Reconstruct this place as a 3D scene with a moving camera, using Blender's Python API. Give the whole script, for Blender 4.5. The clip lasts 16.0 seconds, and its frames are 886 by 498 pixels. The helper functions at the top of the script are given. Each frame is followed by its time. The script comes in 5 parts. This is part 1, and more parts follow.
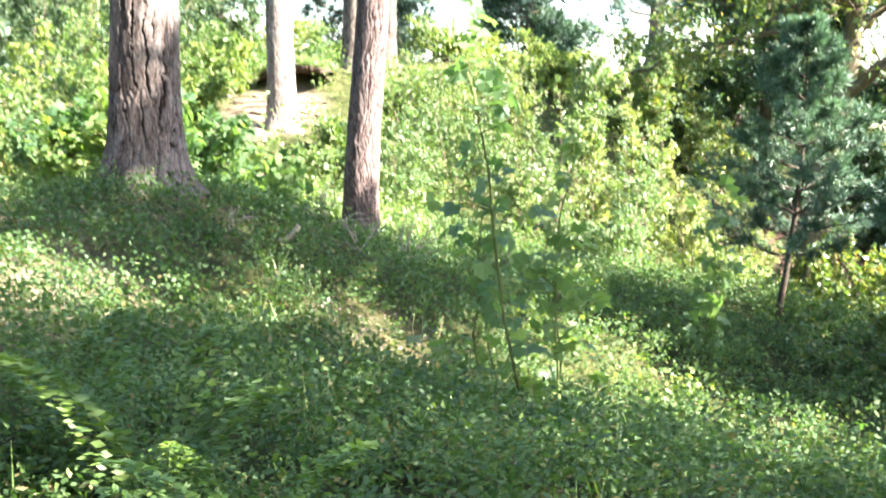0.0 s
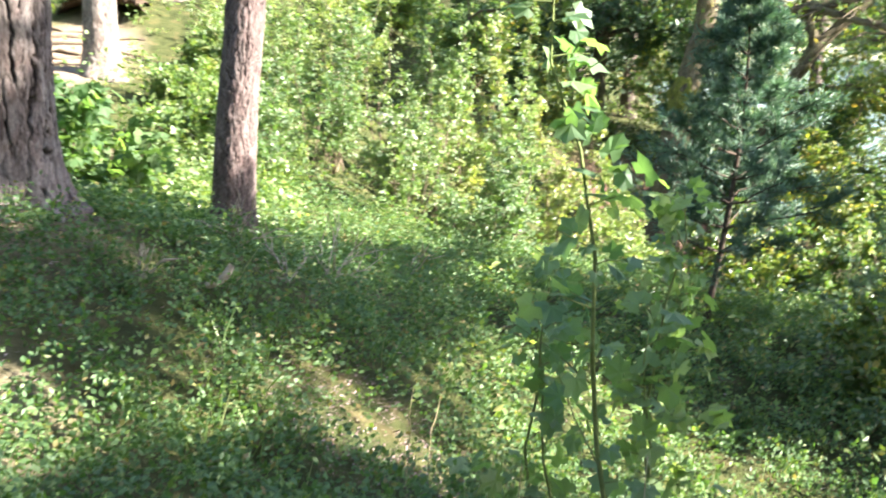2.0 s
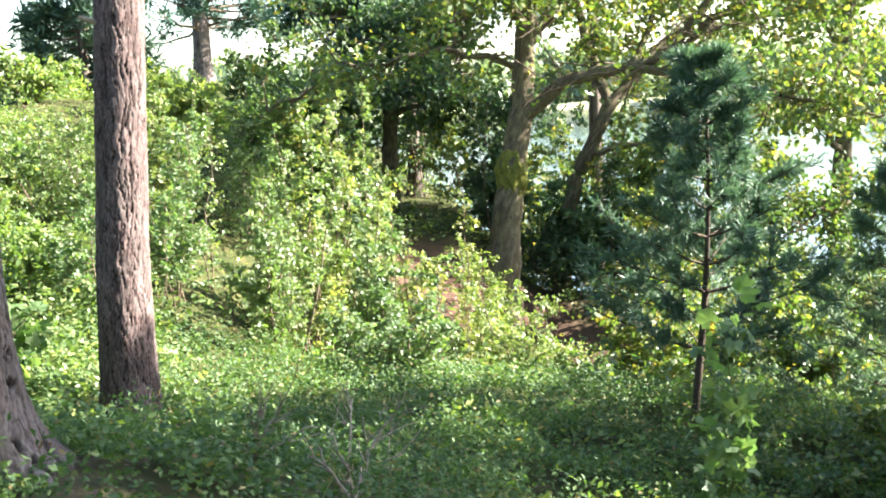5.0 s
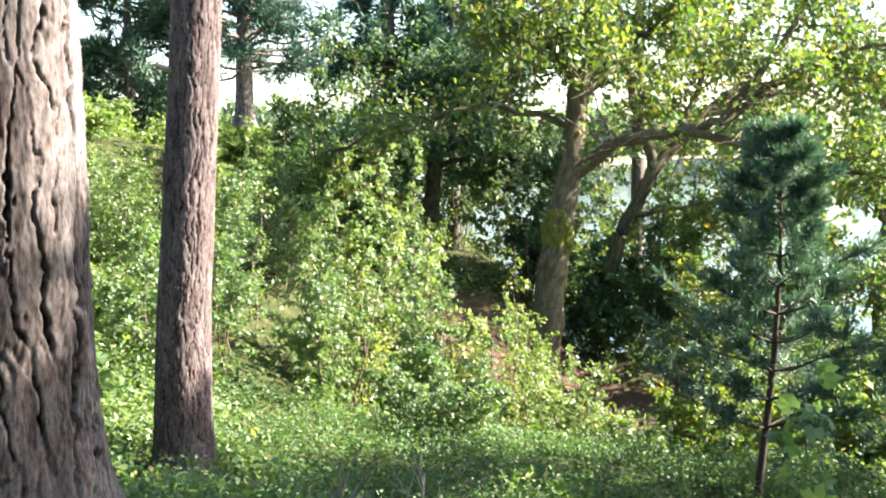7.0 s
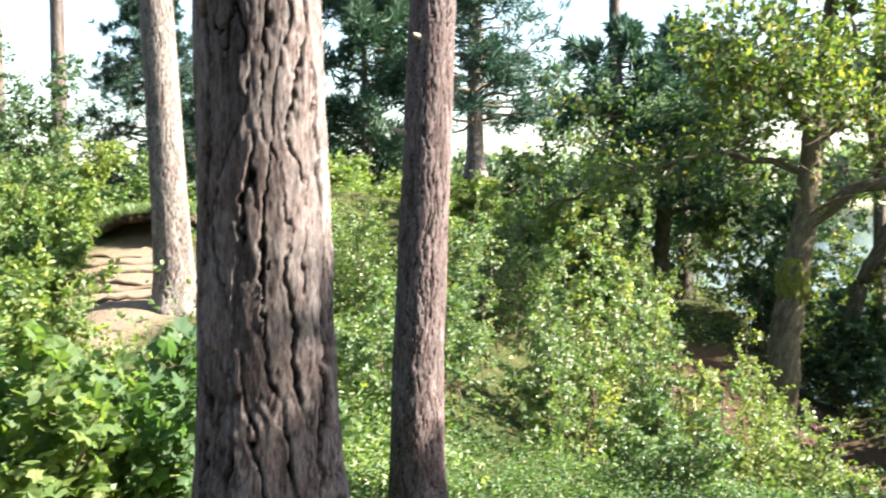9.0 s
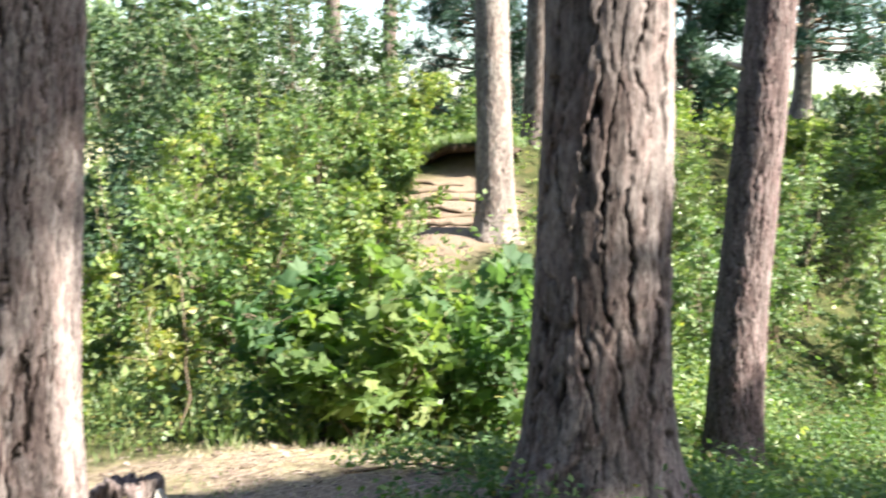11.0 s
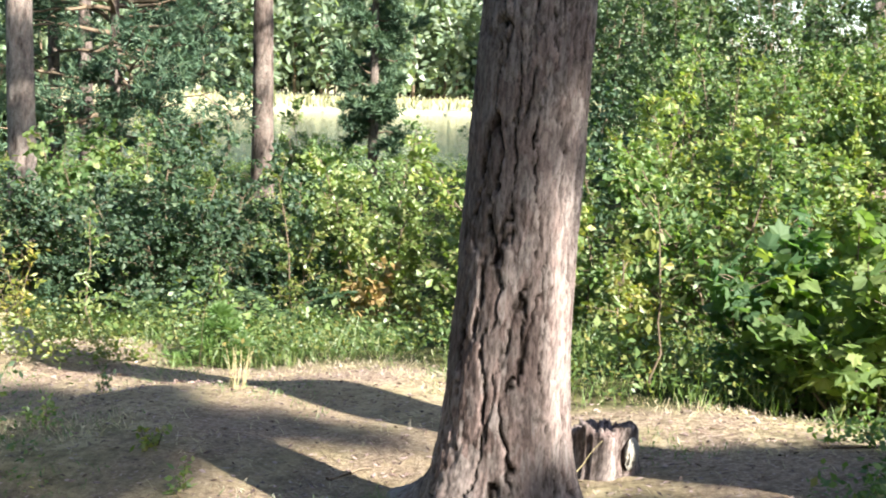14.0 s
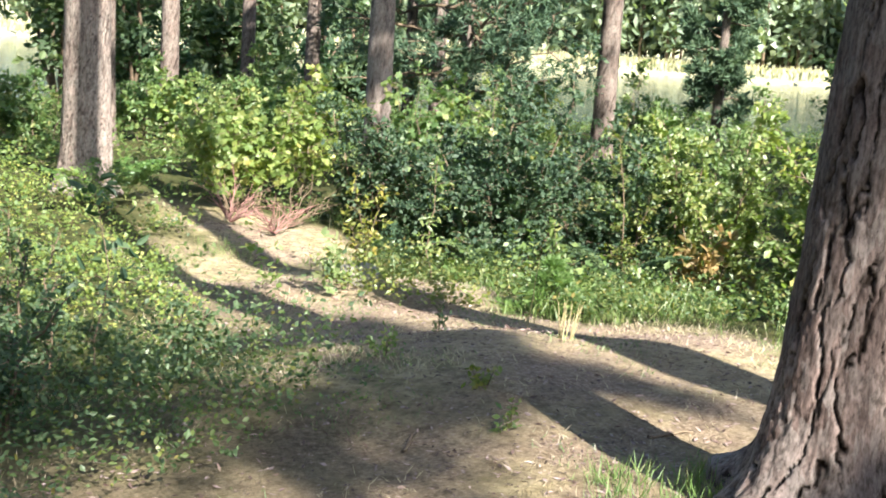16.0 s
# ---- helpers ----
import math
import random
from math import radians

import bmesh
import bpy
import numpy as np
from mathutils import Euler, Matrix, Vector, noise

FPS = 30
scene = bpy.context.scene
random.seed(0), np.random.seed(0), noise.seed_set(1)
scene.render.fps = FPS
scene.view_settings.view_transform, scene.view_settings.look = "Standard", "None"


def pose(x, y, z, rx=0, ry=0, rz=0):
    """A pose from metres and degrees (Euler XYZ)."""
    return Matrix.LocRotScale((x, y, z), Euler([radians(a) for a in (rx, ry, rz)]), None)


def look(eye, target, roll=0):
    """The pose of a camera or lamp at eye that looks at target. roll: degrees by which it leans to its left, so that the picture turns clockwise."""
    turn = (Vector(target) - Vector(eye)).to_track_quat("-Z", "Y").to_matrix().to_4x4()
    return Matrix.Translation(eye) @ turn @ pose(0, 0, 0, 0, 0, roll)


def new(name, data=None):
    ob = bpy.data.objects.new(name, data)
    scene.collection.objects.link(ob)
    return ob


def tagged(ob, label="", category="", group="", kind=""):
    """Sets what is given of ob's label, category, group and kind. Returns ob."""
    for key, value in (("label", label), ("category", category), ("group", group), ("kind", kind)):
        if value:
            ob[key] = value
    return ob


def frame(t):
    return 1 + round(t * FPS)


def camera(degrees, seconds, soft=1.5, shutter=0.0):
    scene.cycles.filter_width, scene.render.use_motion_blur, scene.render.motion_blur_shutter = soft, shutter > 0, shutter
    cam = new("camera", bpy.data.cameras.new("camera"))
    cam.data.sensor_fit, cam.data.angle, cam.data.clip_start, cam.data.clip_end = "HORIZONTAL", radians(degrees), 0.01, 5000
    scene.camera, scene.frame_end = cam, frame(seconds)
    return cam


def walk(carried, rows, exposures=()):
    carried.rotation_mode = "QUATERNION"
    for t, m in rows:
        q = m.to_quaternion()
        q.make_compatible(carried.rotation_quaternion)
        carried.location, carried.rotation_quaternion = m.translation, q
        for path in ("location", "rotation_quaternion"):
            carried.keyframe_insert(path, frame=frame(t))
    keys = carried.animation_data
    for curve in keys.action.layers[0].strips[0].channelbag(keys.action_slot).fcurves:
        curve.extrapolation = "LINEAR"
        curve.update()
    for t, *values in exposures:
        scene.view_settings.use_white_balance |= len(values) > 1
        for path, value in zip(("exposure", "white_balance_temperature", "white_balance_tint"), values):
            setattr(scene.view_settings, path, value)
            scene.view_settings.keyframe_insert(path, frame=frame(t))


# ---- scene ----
cam = camera(41.2, 16.0, soft=1.85, shutter=0.45)
PATH = [
    (0.00, 2.787, -3.473, 0.851, 6.79, -7.21, 0.74),
    (0.50, 2.525, -3.147, 0.956, 4.32, -9.92, 2.31),
    (1.00, 2.120, -2.787, 1.085, -0.33, -9.47, 1.06),
    (1.50, 1.871, -2.437, 1.148, -0.48, -8.43, -0.45),
    (2.00, 1.612, -1.970, 1.261, -5.03, -11.24, 2.59),
    (2.50, 1.219, -1.479, 1.219, -9.74, -7.69, 4.01),
    (3.00, 1.007, -1.098, 1.188, -13.59, -7.03, -0.46),
    (3.50, 0.799, -0.763, 1.274, -15.18, -7.85, -0.93),
    (4.00, 0.540, -0.448, 1.295, -19.21, -8.72, -2.77),
    (4.50, 0.406, -0.233, 1.334, -19.26, -8.15, -2.90),
    (7.00, 0.122, 0.163, 1.454, -18.23, -5.26, -0.21),
    (7.50, 0.113, 0.186, 1.501, -17.13, -3.71, 0.03),
    (8.00, 0.115, 0.113, 1.527, -13.68, -2.21, -0.74),
    (10.50, 0.031, -0.014, 1.488, 2.88, -5.17, 0.08),
    (11.00, 0.000, 0.000, 1.500, 7.80, -5.91, 0.57),
    (11.50, -0.025, -0.017, 1.496, 13.30, -6.54, 1.49),
    (12.00, -0.054, -0.018, 1.489, 16.49, -7.07, 1.49),
    (12.50, -0.067, -0.026, 1.485, 19.99, -7.59, 1.36),
    (13.00, -0.075, -0.056, 1.481, 24.33, -7.85, 1.59),
    (13.50, -0.093, -0.038, 1.473, 27.30, -8.37, 1.64),
    (14.00, -0.118, -0.011, 1.464, 29.76, -8.14, 1.73),
    (14.50, -0.113, -0.026, 1.455, 31.60, -7.77, 2.32),
    (15.00, -0.101, -0.072, 1.460, 37.23, -9.48, 2.81),
    (15.50, -0.105, -0.084, 1.456, 43.63, -10.14, 3.33),
    (16.00, -0.110, -0.070, 1.442, 45.80, -10.69, 3.71),
]
walk(cam, [(t, pose(x, y, z, 90 + pitch, 0, yaw) @ pose(0, 0, 0, 0, 0, roll)) for t, x, y, z, yaw, pitch, roll in PATH],
     exposures=[(0.0, 3.56), (2.5, 3.15), (4.5, 3.07), (7.0, 2.84), (8.2, 2.57), (11.0, 2.55), (13.0, 2.40), (16.0, 2.26)])

# ---- daylight: clear afternoon, sun over the camera's right shoulder ----
SUN_AZ, SUN_EL = radians(103), radians(35)      # azimuth clockwise from +y
sun_way = Vector((math.sin(SUN_AZ) * math.cos(SUN_EL), math.cos(SUN_AZ) * math.cos(SUN_EL), math.sin(SUN_EL)))
world = bpy.data.worlds.new("world")
scene.world = world
world.use_nodes = True
sky = world.node_tree.nodes.new("ShaderNodeTexSky")
sky.sky_type, sky.sun_disc = "NISHITA", False
sky.sun_elevation, sky.sun_rotation = SUN_EL, SUN_AZ
sky.air_density, sky.dust_density = 1.0, 1.0
background = world.node_tree.nodes["Background"]
background.inputs["Strength"].default_value = 0.076
world.node_tree.links.new(sky.outputs[0], background.inputs["Color"])
lamp = bpy.data.lights.new("sun", "SUN")
lamp.energy, lamp.angle, lamp.color = 5.0, radians(0.45), (1.0, 0.94, 0.84)
sun = new("sun", lamp)
sun.matrix_world = look(sun_way * 50, (0, 0, 0))

# ---- materials ----
rng = np.random.default_rng(7)


def material(name):
    m = bpy.data.materials.new(name)
    m.use_nodes = True
    m.node_tree.nodes.clear()
    return m, m.node_tree.nodes, m.node_tree.links


def ramp(nodes, links, source, stops):
    r = nodes.new("ShaderNodeValToRGB")
    while len(r.color_ramp.elements) < len(stops):
        r.color_ramp.elements.new(0.5)
    for e, (pos, col) in zip(r.color_ramp.elements, stops):
        e.position, e.color = pos, (*col, 1)
    links.new(source, r.inputs[0])
    return r.outputs[0]


def noise_tex(nodes, links, scale, detail=5.0, vec=None, rough=0.6):
    n = nodes.new("ShaderNodeTexNoise")
    n.inputs["Scale"].default_value, n.inputs["Detail"].default_value = scale, detail
    n.inputs["Roughness"].default_value = rough
    if vec is None:
        vec = nodes.new("ShaderNodeTexCoord").outputs["Object"]
    links.new(vec, n.inputs["Vector"])
    return n.outputs[0]


def mixed(nodes, links, fac, a, b, kind="MIX"):
    m = nodes.new("ShaderNodeMix")
    m.data_type, m.blend_type = "RGBA", kind
    if isinstance(fac, float):
        m.inputs[0].default_value = fac
    else:
        links.new(fac, m.inputs[0])
    for sock, v in ((m.inputs[6], a), (m.inputs[7], b)):
        if isinstance(v, tuple):
            sock.default_value = (*v, 1)
        else:
            links.new(v, sock)
    return m.outputs[2]


def surface(m, nodes, links, color, rough=0.8, height=None, strength=0.5, distance=0.02, spec=0.3):
    b = nodes.new("ShaderNodeBsdfPrincipled")
    out = nodes.new("ShaderNodeOutputMaterial")
    links.new(color, b.inputs["Base Color"])
    b.inputs["Roughness"].default_value = rough
    b.inputs["Specular IOR Level"].default_value = spec
    if height is not None:
        k = nodes.new("ShaderNodeBump")
        k.inputs["Strength"].default_value, k.inputs["Distance"].default_value = strength, distance
        links.new(height, k.inputs["Height"])
        links.new(k.outputs[0], b.inputs["Normal"])
    links.new(b.outputs[0], out.inputs[0])
    return m


def leaf_material(name, stops, through_light=0.5, gloss=0.05, rough=0.5, glow=(1.25, 1.35, 0.55)):
    """Thin leaf: each one takes its own shade, and sunlight shines through it. The stops give the part sent back; as much again shines through."""
    stops = [(p, (col[0] * 1.26, col[1] * 1.22, col[2] * 1.85)) for p, col in stops]
    m, n, l = material(name)
    geo = n.new("ShaderNodeNewGeometry")
    base = ramp(n, l, geo.outputs["Random Per Island"], stops)
    large = noise_tex(n, l, 1.3, 2.0)
    tone = ramp(n, l, large, [(0.3, (0.75, 0.78, 0.8)), (0.7, (1.2, 1.15, 1.0))])
    col = mixed(n, l, 1.0, base, tone, "MULTIPLY")
    each = n.new("ShaderNodeObjectInfo")
    col = mixed(n, l, 1.0, col, ramp(n, l, each.outputs["Random"], [(0.0, (0.74, 0.84, 0.92)), (0.5, (1, 1, 1)), (1.0, (1.28, 1.14, 0.92))]), "MULTIPLY")
    back = mixed(n, l, 1.0, col, glow, "MULTIPLY")
    d, t, g = n.new("ShaderNodeBsdfDiffuse"), n.new("ShaderNodeBsdfTranslucent"), n.new("ShaderNodeBsdfGlossy")
    l.new(col, d.inputs[0])
    l.new(back, t.inputs[0])
    g.inputs["Roughness"].default_value = rough
    g.inputs[0].default_value = (0.9, 0.95, 0.9, 1)
    a, b = n.new("ShaderNodeMixShader"), n.new("ShaderNodeMixShader")
    a.inputs[0].default_value = through_light
    l.new(d.outputs[0], a.inputs[1])
    l.new(t.outputs[0], a.inputs[2])
    b.inputs[0].default_value = gloss
    l.new(a.outputs[0], b.inputs[1])
    l.new(g.outputs[0], b.inputs[2])
    out = n.new("ShaderNodeOutputMaterial")
    l.new(b.outputs[0], out.inputs[0])
    return m


LEAF_HAZEL = leaf_material("hazel_leaf", [(0.0, (0.075, 0.135, 0.032)), (0.5, (0.115, 0.18, 0.042)), (0.88, (0.165, 0.225, 0.055)), (1.0, (0.25, 0.26, 0.07))], 0.5, 0.03)
LEAF_BIRCH = leaf_material("birch_leaf", [(0.0, (0.075, 0.13, 0.030)), (0.6, (0.12, 0.19, 0.045)), (1.0, (0.22, 0.26, 0.09))], 0.5, 0.05, 0.5)
# lighter copy of the birch leaf, with sunlight put into its colour
LEAF_SUNLIT = leaf_material("sunlit_birch_leaf", [(0.0, (0.12, 0.18, 0.05)), (0.6, (0.18, 0.24, 0.07)), (1.0, (0.28, 0.31, 0.12))], 0.5, 0.06, 0.45)
LEAF_OAK = leaf_material("oak_leaf", [(0.0, (0.048, 0.096, 0.020)), (0.6, (0.092, 0.142, 0.026)), (0.92, (0.17, 0.19, 0.035)), (1.0, (0.28, 0.22, 0.048))], 0.5)
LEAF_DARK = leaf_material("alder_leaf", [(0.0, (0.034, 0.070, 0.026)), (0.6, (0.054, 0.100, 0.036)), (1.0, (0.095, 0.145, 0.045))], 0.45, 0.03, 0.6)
LEAF_BILBERRY = leaf_material("bilberry_leaf", [(0.0, (0.036, 0.082, 0.020)), (0.55, (0.062, 0.125, 0.028)), (0.93, (0.10, 0.16, 0.034)), (1.0, (0.19, 0.14, 0.05))], 0.45, 0.035, 0.6)
LEAF_YELLOW = leaf_material("yellowing_leaf", [(0.0, (0.10, 0.15, 0.025)), (0.6, (0.155, 0.19, 0.03)), (1.0, (0.23, 0.21, 0.045))], 0.5)
LEAF_ORANGE = leaf_material("withered_bracken", [(0.0, (0.12, 0.13, 0.035)), (0.5, (0.19, 0.15, 0.05)), (1.0, (0.25, 0.18, 0.065))], 0.4, 0.03)
SAP_LEAF = leaf_material("maple_sapling_leaf", [(0.0, (0.10, 0.175, 0.055)), (0.6, (0.145, 0.225, 0.07)), (1.0, (0.22, 0.28, 0.09))], 0.6, 0.04)
LEAF_SYC = leaf_material("sycamore_leaf", [(0.0, (0.072, 0.135, 0.040)), (0.6, (0.102, 0.172, 0.050)), (1.0, (0.15, 0.21, 0.06))], 0.6, 0.012, 0.6)
# darker copy of the alder leaf: the bush's shade is put into it
LEAF_ALDER_SHADED = leaf_material("shaded_alder_leaf", [(0.0, (0.024, 0.054, 0.022)), (0.6, (0.040, 0.080, 0.030)), (1.0, (0.075, 0.120, 0.040))], 0.45, 0.03, 0.6)
LEAF_FERN = leaf_material("fern_leaf", [(0.0, (0.06, 0.13, 0.022)), (1.0, (0.12, 0.20, 0.035))], 0.45, 0.05)
NEEDLE = leaf_material("pine_needle", [(0.0, (0.026, 0.060, 0.030)), (0.6, (0.042, 0.085, 0.042)), (1.0, (0.06, 0.105, 0.045))], 0.2, 0.025, 0.6, (1.1, 1.2, 0.7))
NEEDLE_BLUE = leaf_material("young_pine_needle", [(0.0, (0.036, 0.080, 0.036)), (0.6, (0.060, 0.118, 0.052)), (1.0, (0.10, 0.16, 0.066))], 0.35, 0.05, 0.5, (1.1, 1.2, 0.8))
GRASS = leaf_material("grass_blade", [(0.0, (0.065, 0.13, 0.025)), (0.7, (0.11, 0.18, 0.036)), (1.0, (0.22, 0.24, 0.08))], 0.4, 0.06)
DRYGRASS = leaf_material("dry_grass_blade", [(0.0, (0.36, 0.30, 0.15)), (1.0, (0.55, 0.47, 0.26))], 0.35, 0.04)
REED = leaf_material("meadow_reed", [(0.0, (0.26, 0.25, 0.10)), (1.0, (0.36, 0.34, 0.14))], 0.3, 0.03)
FARLEAF = leaf_material("far_forest_leaf", [(0.0, (0.12, 0.165, 0.075)), (0.6, (0.175, 0.225, 0.10)), (1.0, (0.25, 0.28, 0.13))], 0.45, 0.04)
LITTER = leaf_material("fallen_leaf", [(0.0, (0.045, 0.028, 0.018)), (0.45, (0.13, 0.085, 0.055)), (1.0, (0.32, 0.25, 0.17))], 0.15, 0.04)


# furrow tone: dark cork with the shade inside the cracks painted in
def bark_material(name, plate, furrow_shade, lichen, grain=1.0):
    m, n, l = material(name)
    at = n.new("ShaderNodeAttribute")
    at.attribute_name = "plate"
    tall = n.new("ShaderNodeMapping")
    tall.inputs["Scale"].default_value = (1, 1, 0.3)
    l.new(n.new("ShaderNodeTexCoord").outputs["Object"], tall.inputs["Vector"])
    big = noise_tex(n, l, 2.2 * grain, 3.0)
    fine = noise_tex(n, l, 95 * grain, 6.0, tall.outputs[0], rough=0.75)
    mid = noise_tex(n, l, 24 * grain, 4.0, tall.outputs[0], rough=0.65)
    cells = n.new("ShaderNodeTexVoronoi")
    cells.inputs["Scale"].default_value = 42 * grain
    bent = n.new("ShaderNodeVectorMath")
    bent.operation = "MULTIPLY_ADD"
    curl = n.new("ShaderNodeTexNoise")
    curl.inputs["Scale"].default_value = 50 * grain
    l.new(curl.outputs["Color"], bent.inputs[0])
    bent.inputs[1].default_value = (0.03, 0.03, 0.03)
    l.new(tall.outputs[0], bent.inputs[2])
    l.new(bent.outputs[0], cells.inputs["Vector"])
    flake = cells.outputs["Color"]
    tone = ramp(n, l, mid, [(0.34, tuple(c * 0.50 for c in plate)), (0.50, plate), (0.66, tuple(min(1, c * 1.5) for c in plate))])
    grey = ramp(n, l, big, [(0.45, (0, 0, 0)), (0.68, (0.55, 0.55, 0.55))])
    col = mixed(n, l, grey, tone, lichen)
    spots = ramp(n, l, flake, [(0.3, (0, 0, 0)), (0.8, (0.7, 0.7, 0.7))])
    col = mixed(n, l, spots, col, lichen)
    col = mixed(n, l, at.outputs["Fac"], furrow_shade, col)
    speck = ramp(n, l, fine, [(0.36, (0.45, 0.43, 0.42)), (0.5, (1, 1, 1)), (0.64, (1.35, 1.35, 1.35))])
    col = mixed(n, l, 1.0, col, speck, "MULTIPLY")
    high = mixed(n, l, 0.6, fine, flake)
    return surface(m, n, l, col, 0.95, high, 0.55, 0.008, 0.08)


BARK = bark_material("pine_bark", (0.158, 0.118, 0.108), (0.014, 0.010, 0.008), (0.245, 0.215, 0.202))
# distant bark in two tones: shade put into this colour, sunlight into the next
BARK_FAR_SHADED = bark_material("shaded_far_pine_bark", (0.15, 0.115, 0.10), (0.03, 0.022, 0.02), (0.20, 0.175, 0.155))
BARK_PALE_LIT = bark_material("pale_lit_pine_bark", (0.22, 0.175, 0.155), (0.05, 0.038, 0.034), (0.27, 0.245, 0.22))
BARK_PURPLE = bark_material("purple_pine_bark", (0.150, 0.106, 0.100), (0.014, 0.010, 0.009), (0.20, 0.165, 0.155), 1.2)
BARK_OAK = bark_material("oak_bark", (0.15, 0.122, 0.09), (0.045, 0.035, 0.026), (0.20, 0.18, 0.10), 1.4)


def plain(name, stops, scale, rough=0.9, bump=0.4, distance=0.01):
    m, n, l = material(name)
    a = noise_tex(n, l, scale, 6.0, rough=0.7)
    b = noise_tex(n, l, scale * 0.16, 3.0)
    col = mixed(n, l, 1.0, ramp(n, l, a, stops), ramp(n, l, b, [(0.3, (0.7, 0.7, 0.7)), (0.7, (1.25, 1.25, 1.25))]), "MULTIPLY")
    return surface(m, n, l, col, rough, a, bump, distance)


TWIG = plain("twig_bark", [(0.3, (0.09, 0.065, 0.045)), (0.7, (0.19, 0.145, 0.10))], 30)
DEADWOOD = plain("bleached_dead_wood", [(0.3, (0.24, 0.19, 0.14)), (0.7, (0.46, 0.39, 0.31))], 40)
DARKTWIG = plain("dark_sapling_bark", [(0.3, (0.035, 0.026, 0.019)), (0.7, (0.085, 0.062, 0.046))], 40)
HEATHER = plain("reddish_brushwood", [(0.3, (0.17, 0.085, 0.075)), (0.7, (0.33, 0.19, 0.17))], 40)
STALK = plain("dry_stalk", [(0.3, (0.30, 0.25, 0.13)), (0.7, (0.50, 0.43, 0.25))], 40)
GREENSTEM = plain("green_stem", [(0.3, (0.10, 0.14, 0.04)), (0.7, (0.20, 0.22, 0.08))], 40)
MOSS = plain("moss", [(0.3, (0.07, 0.085, 0.016)), (0.7, (0.22, 0.22, 0.045))], 60, 1.0, 0.9, 0.02)
STONE = plain("grey_stone", [(0.3, (0.16, 0.15, 0.13)), (0.7, (0.34, 0.32, 0.28))], 18, 0.85, 0.6, 0.02)
SOIL = plain("bare_soil", [(0.3, (0.035, 0.024, 0.016)), (0.7, (0.10, 0.068, 0.045))], 14, 1.0, 0.9, 0.03)


def ground_material():
    m, n, l = material("forest_floor")
    def attr(name):
        a = n.new("ShaderNodeAttribute")
        a.attribute_name = name
        return a.outputs["Fac"]
    fine = noise_tex(n, l, 55, 7.0, rough=0.75)
    mid = noise_tex(n, l, 6.5, 5.0)
    big = noise_tex(n, l, 1.1, 4.0)
    litter = ramp(n, l, fine, [(0.30, (0.13, 0.092, 0.068)), (0.5, (0.31, 0.238, 0.178)), (0.72, (0.58, 0.49, 0.38))])
    grassy = ramp(n, l, mid, [(0.35, (0.17, 0.16, 0.07)), (0.55, (0.41, 0.36, 0.20)), (0.75, (0.60, 0.53, 0.33))])
    dry = ramp(n, l, big, [(0.38, (0, 0, 0)), (0.58, (0.8, 0.8, 0.8))])
    bare = mixed(n, l, dry, litter, grassy)
    bare = mixed(n, l, 1.0, bare, ramp(n, l, noise_tex(n, l, 17, 4.0, rough=0.7), [(0.35, (0.62, 0.60, 0.58)), (0.5, (1, 1, 1)), (0.7, (1.22, 1.2, 1.15))]), "MULTIPLY")
    sand = ramp(n, l, fine, [(0.3, (0.15, 0.104, 0.075)), (0.55, (0.28, 0.21, 0.155)), (0.75, (0.42, 0.335, 0.255))])
    bare = mixed(n, l, attr("sand"), bare, sand)
    # reddish leaf mould, its colour darkened to carry the oak's shade
    shaded_mould = ramp(n, l, fine, [(0.3, (0.045, 0.028, 0.021)), (0.55, (0.10, 0.060, 0.044)), (0.75, (0.20, 0.125, 0.09))])
    bare = mixed(n, l, attr("shaded_mould"), bare, shaded_mould)
    under = ramp(n, l, mid, [(0.35, (0.035, 0.045, 0.016)), (0.55, (0.065, 0.070, 0.026)), (0.75, (0.13, 0.10, 0.05))])
    col = mixed(n, l, attr("path"), under, bare)
    field = ramp(n, l, big, [(0.35, (0.34, 0.33, 0.19)), (0.7, (0.44, 0.42, 0.27))])
    col = mixed(n, l, attr("field"), col, field)
    return surface(m, n, l, col, 0.95, fine, 0.9, 0.025, 0.1)


GROUND = ground_material()


def water_material():
    m, n, l = material("lake_water")
    ripple = noise_tex(n, l, 3.0, 4.0)
    col = ramp(n, l, ripple, [(0.3, (0.015, 0.03, 0.035)), (0.7, (0.03, 0.05, 0.055))])
    return surface(m, n, l, col, 0.08, ripple, 0.25, 0.05, 0.5)


WATER = water_material()

# ---- building helpers ----


def link(name, me, mat, parent=None, label=""):
    ob = new(name, me)
    me.materials.append(mat)
    ob.parent = parent
    return tagged(ob, label) if label else ob


def part(name, bm, mat, parent, label=""):
    """Links a bmesh as one mesh object under a thing or a part."""
    me = bpy.data.meshes.new(name)
    bm.to_mesh(me)
    bm.free()
    return link(name, me, mat, parent, label)


def np_mesh(name, verts, quads, smooth=False):
    me = bpy.data.meshes.new(name)
    nv, nf = len(verts), len(quads)
    me.vertices.add(nv)
    me.vertices.foreach_set("co", np.ascontiguousarray(verts, dtype=np.float32).ravel())
    me.loops.add(nf * 4)
    me.loops.foreach_set("vertex_index", np.ascontiguousarray(quads, dtype=np.int32).ravel())
    me.polygons.add(nf)
    me.polygons.foreach_set("loop_start", np.arange(nf, dtype=np.int32) * 4)
    me.polygons.foreach_set("use_smooth", np.full(nf, smooth, dtype=bool))
    me.update(calc_edges=True)
    return me


def put_attr(me, name, values):
    a = me.attributes.new(name, "FLOAT", "POINT")
    a.data.foreach_set("value", np.ascontiguousarray(values, dtype=np.float32))


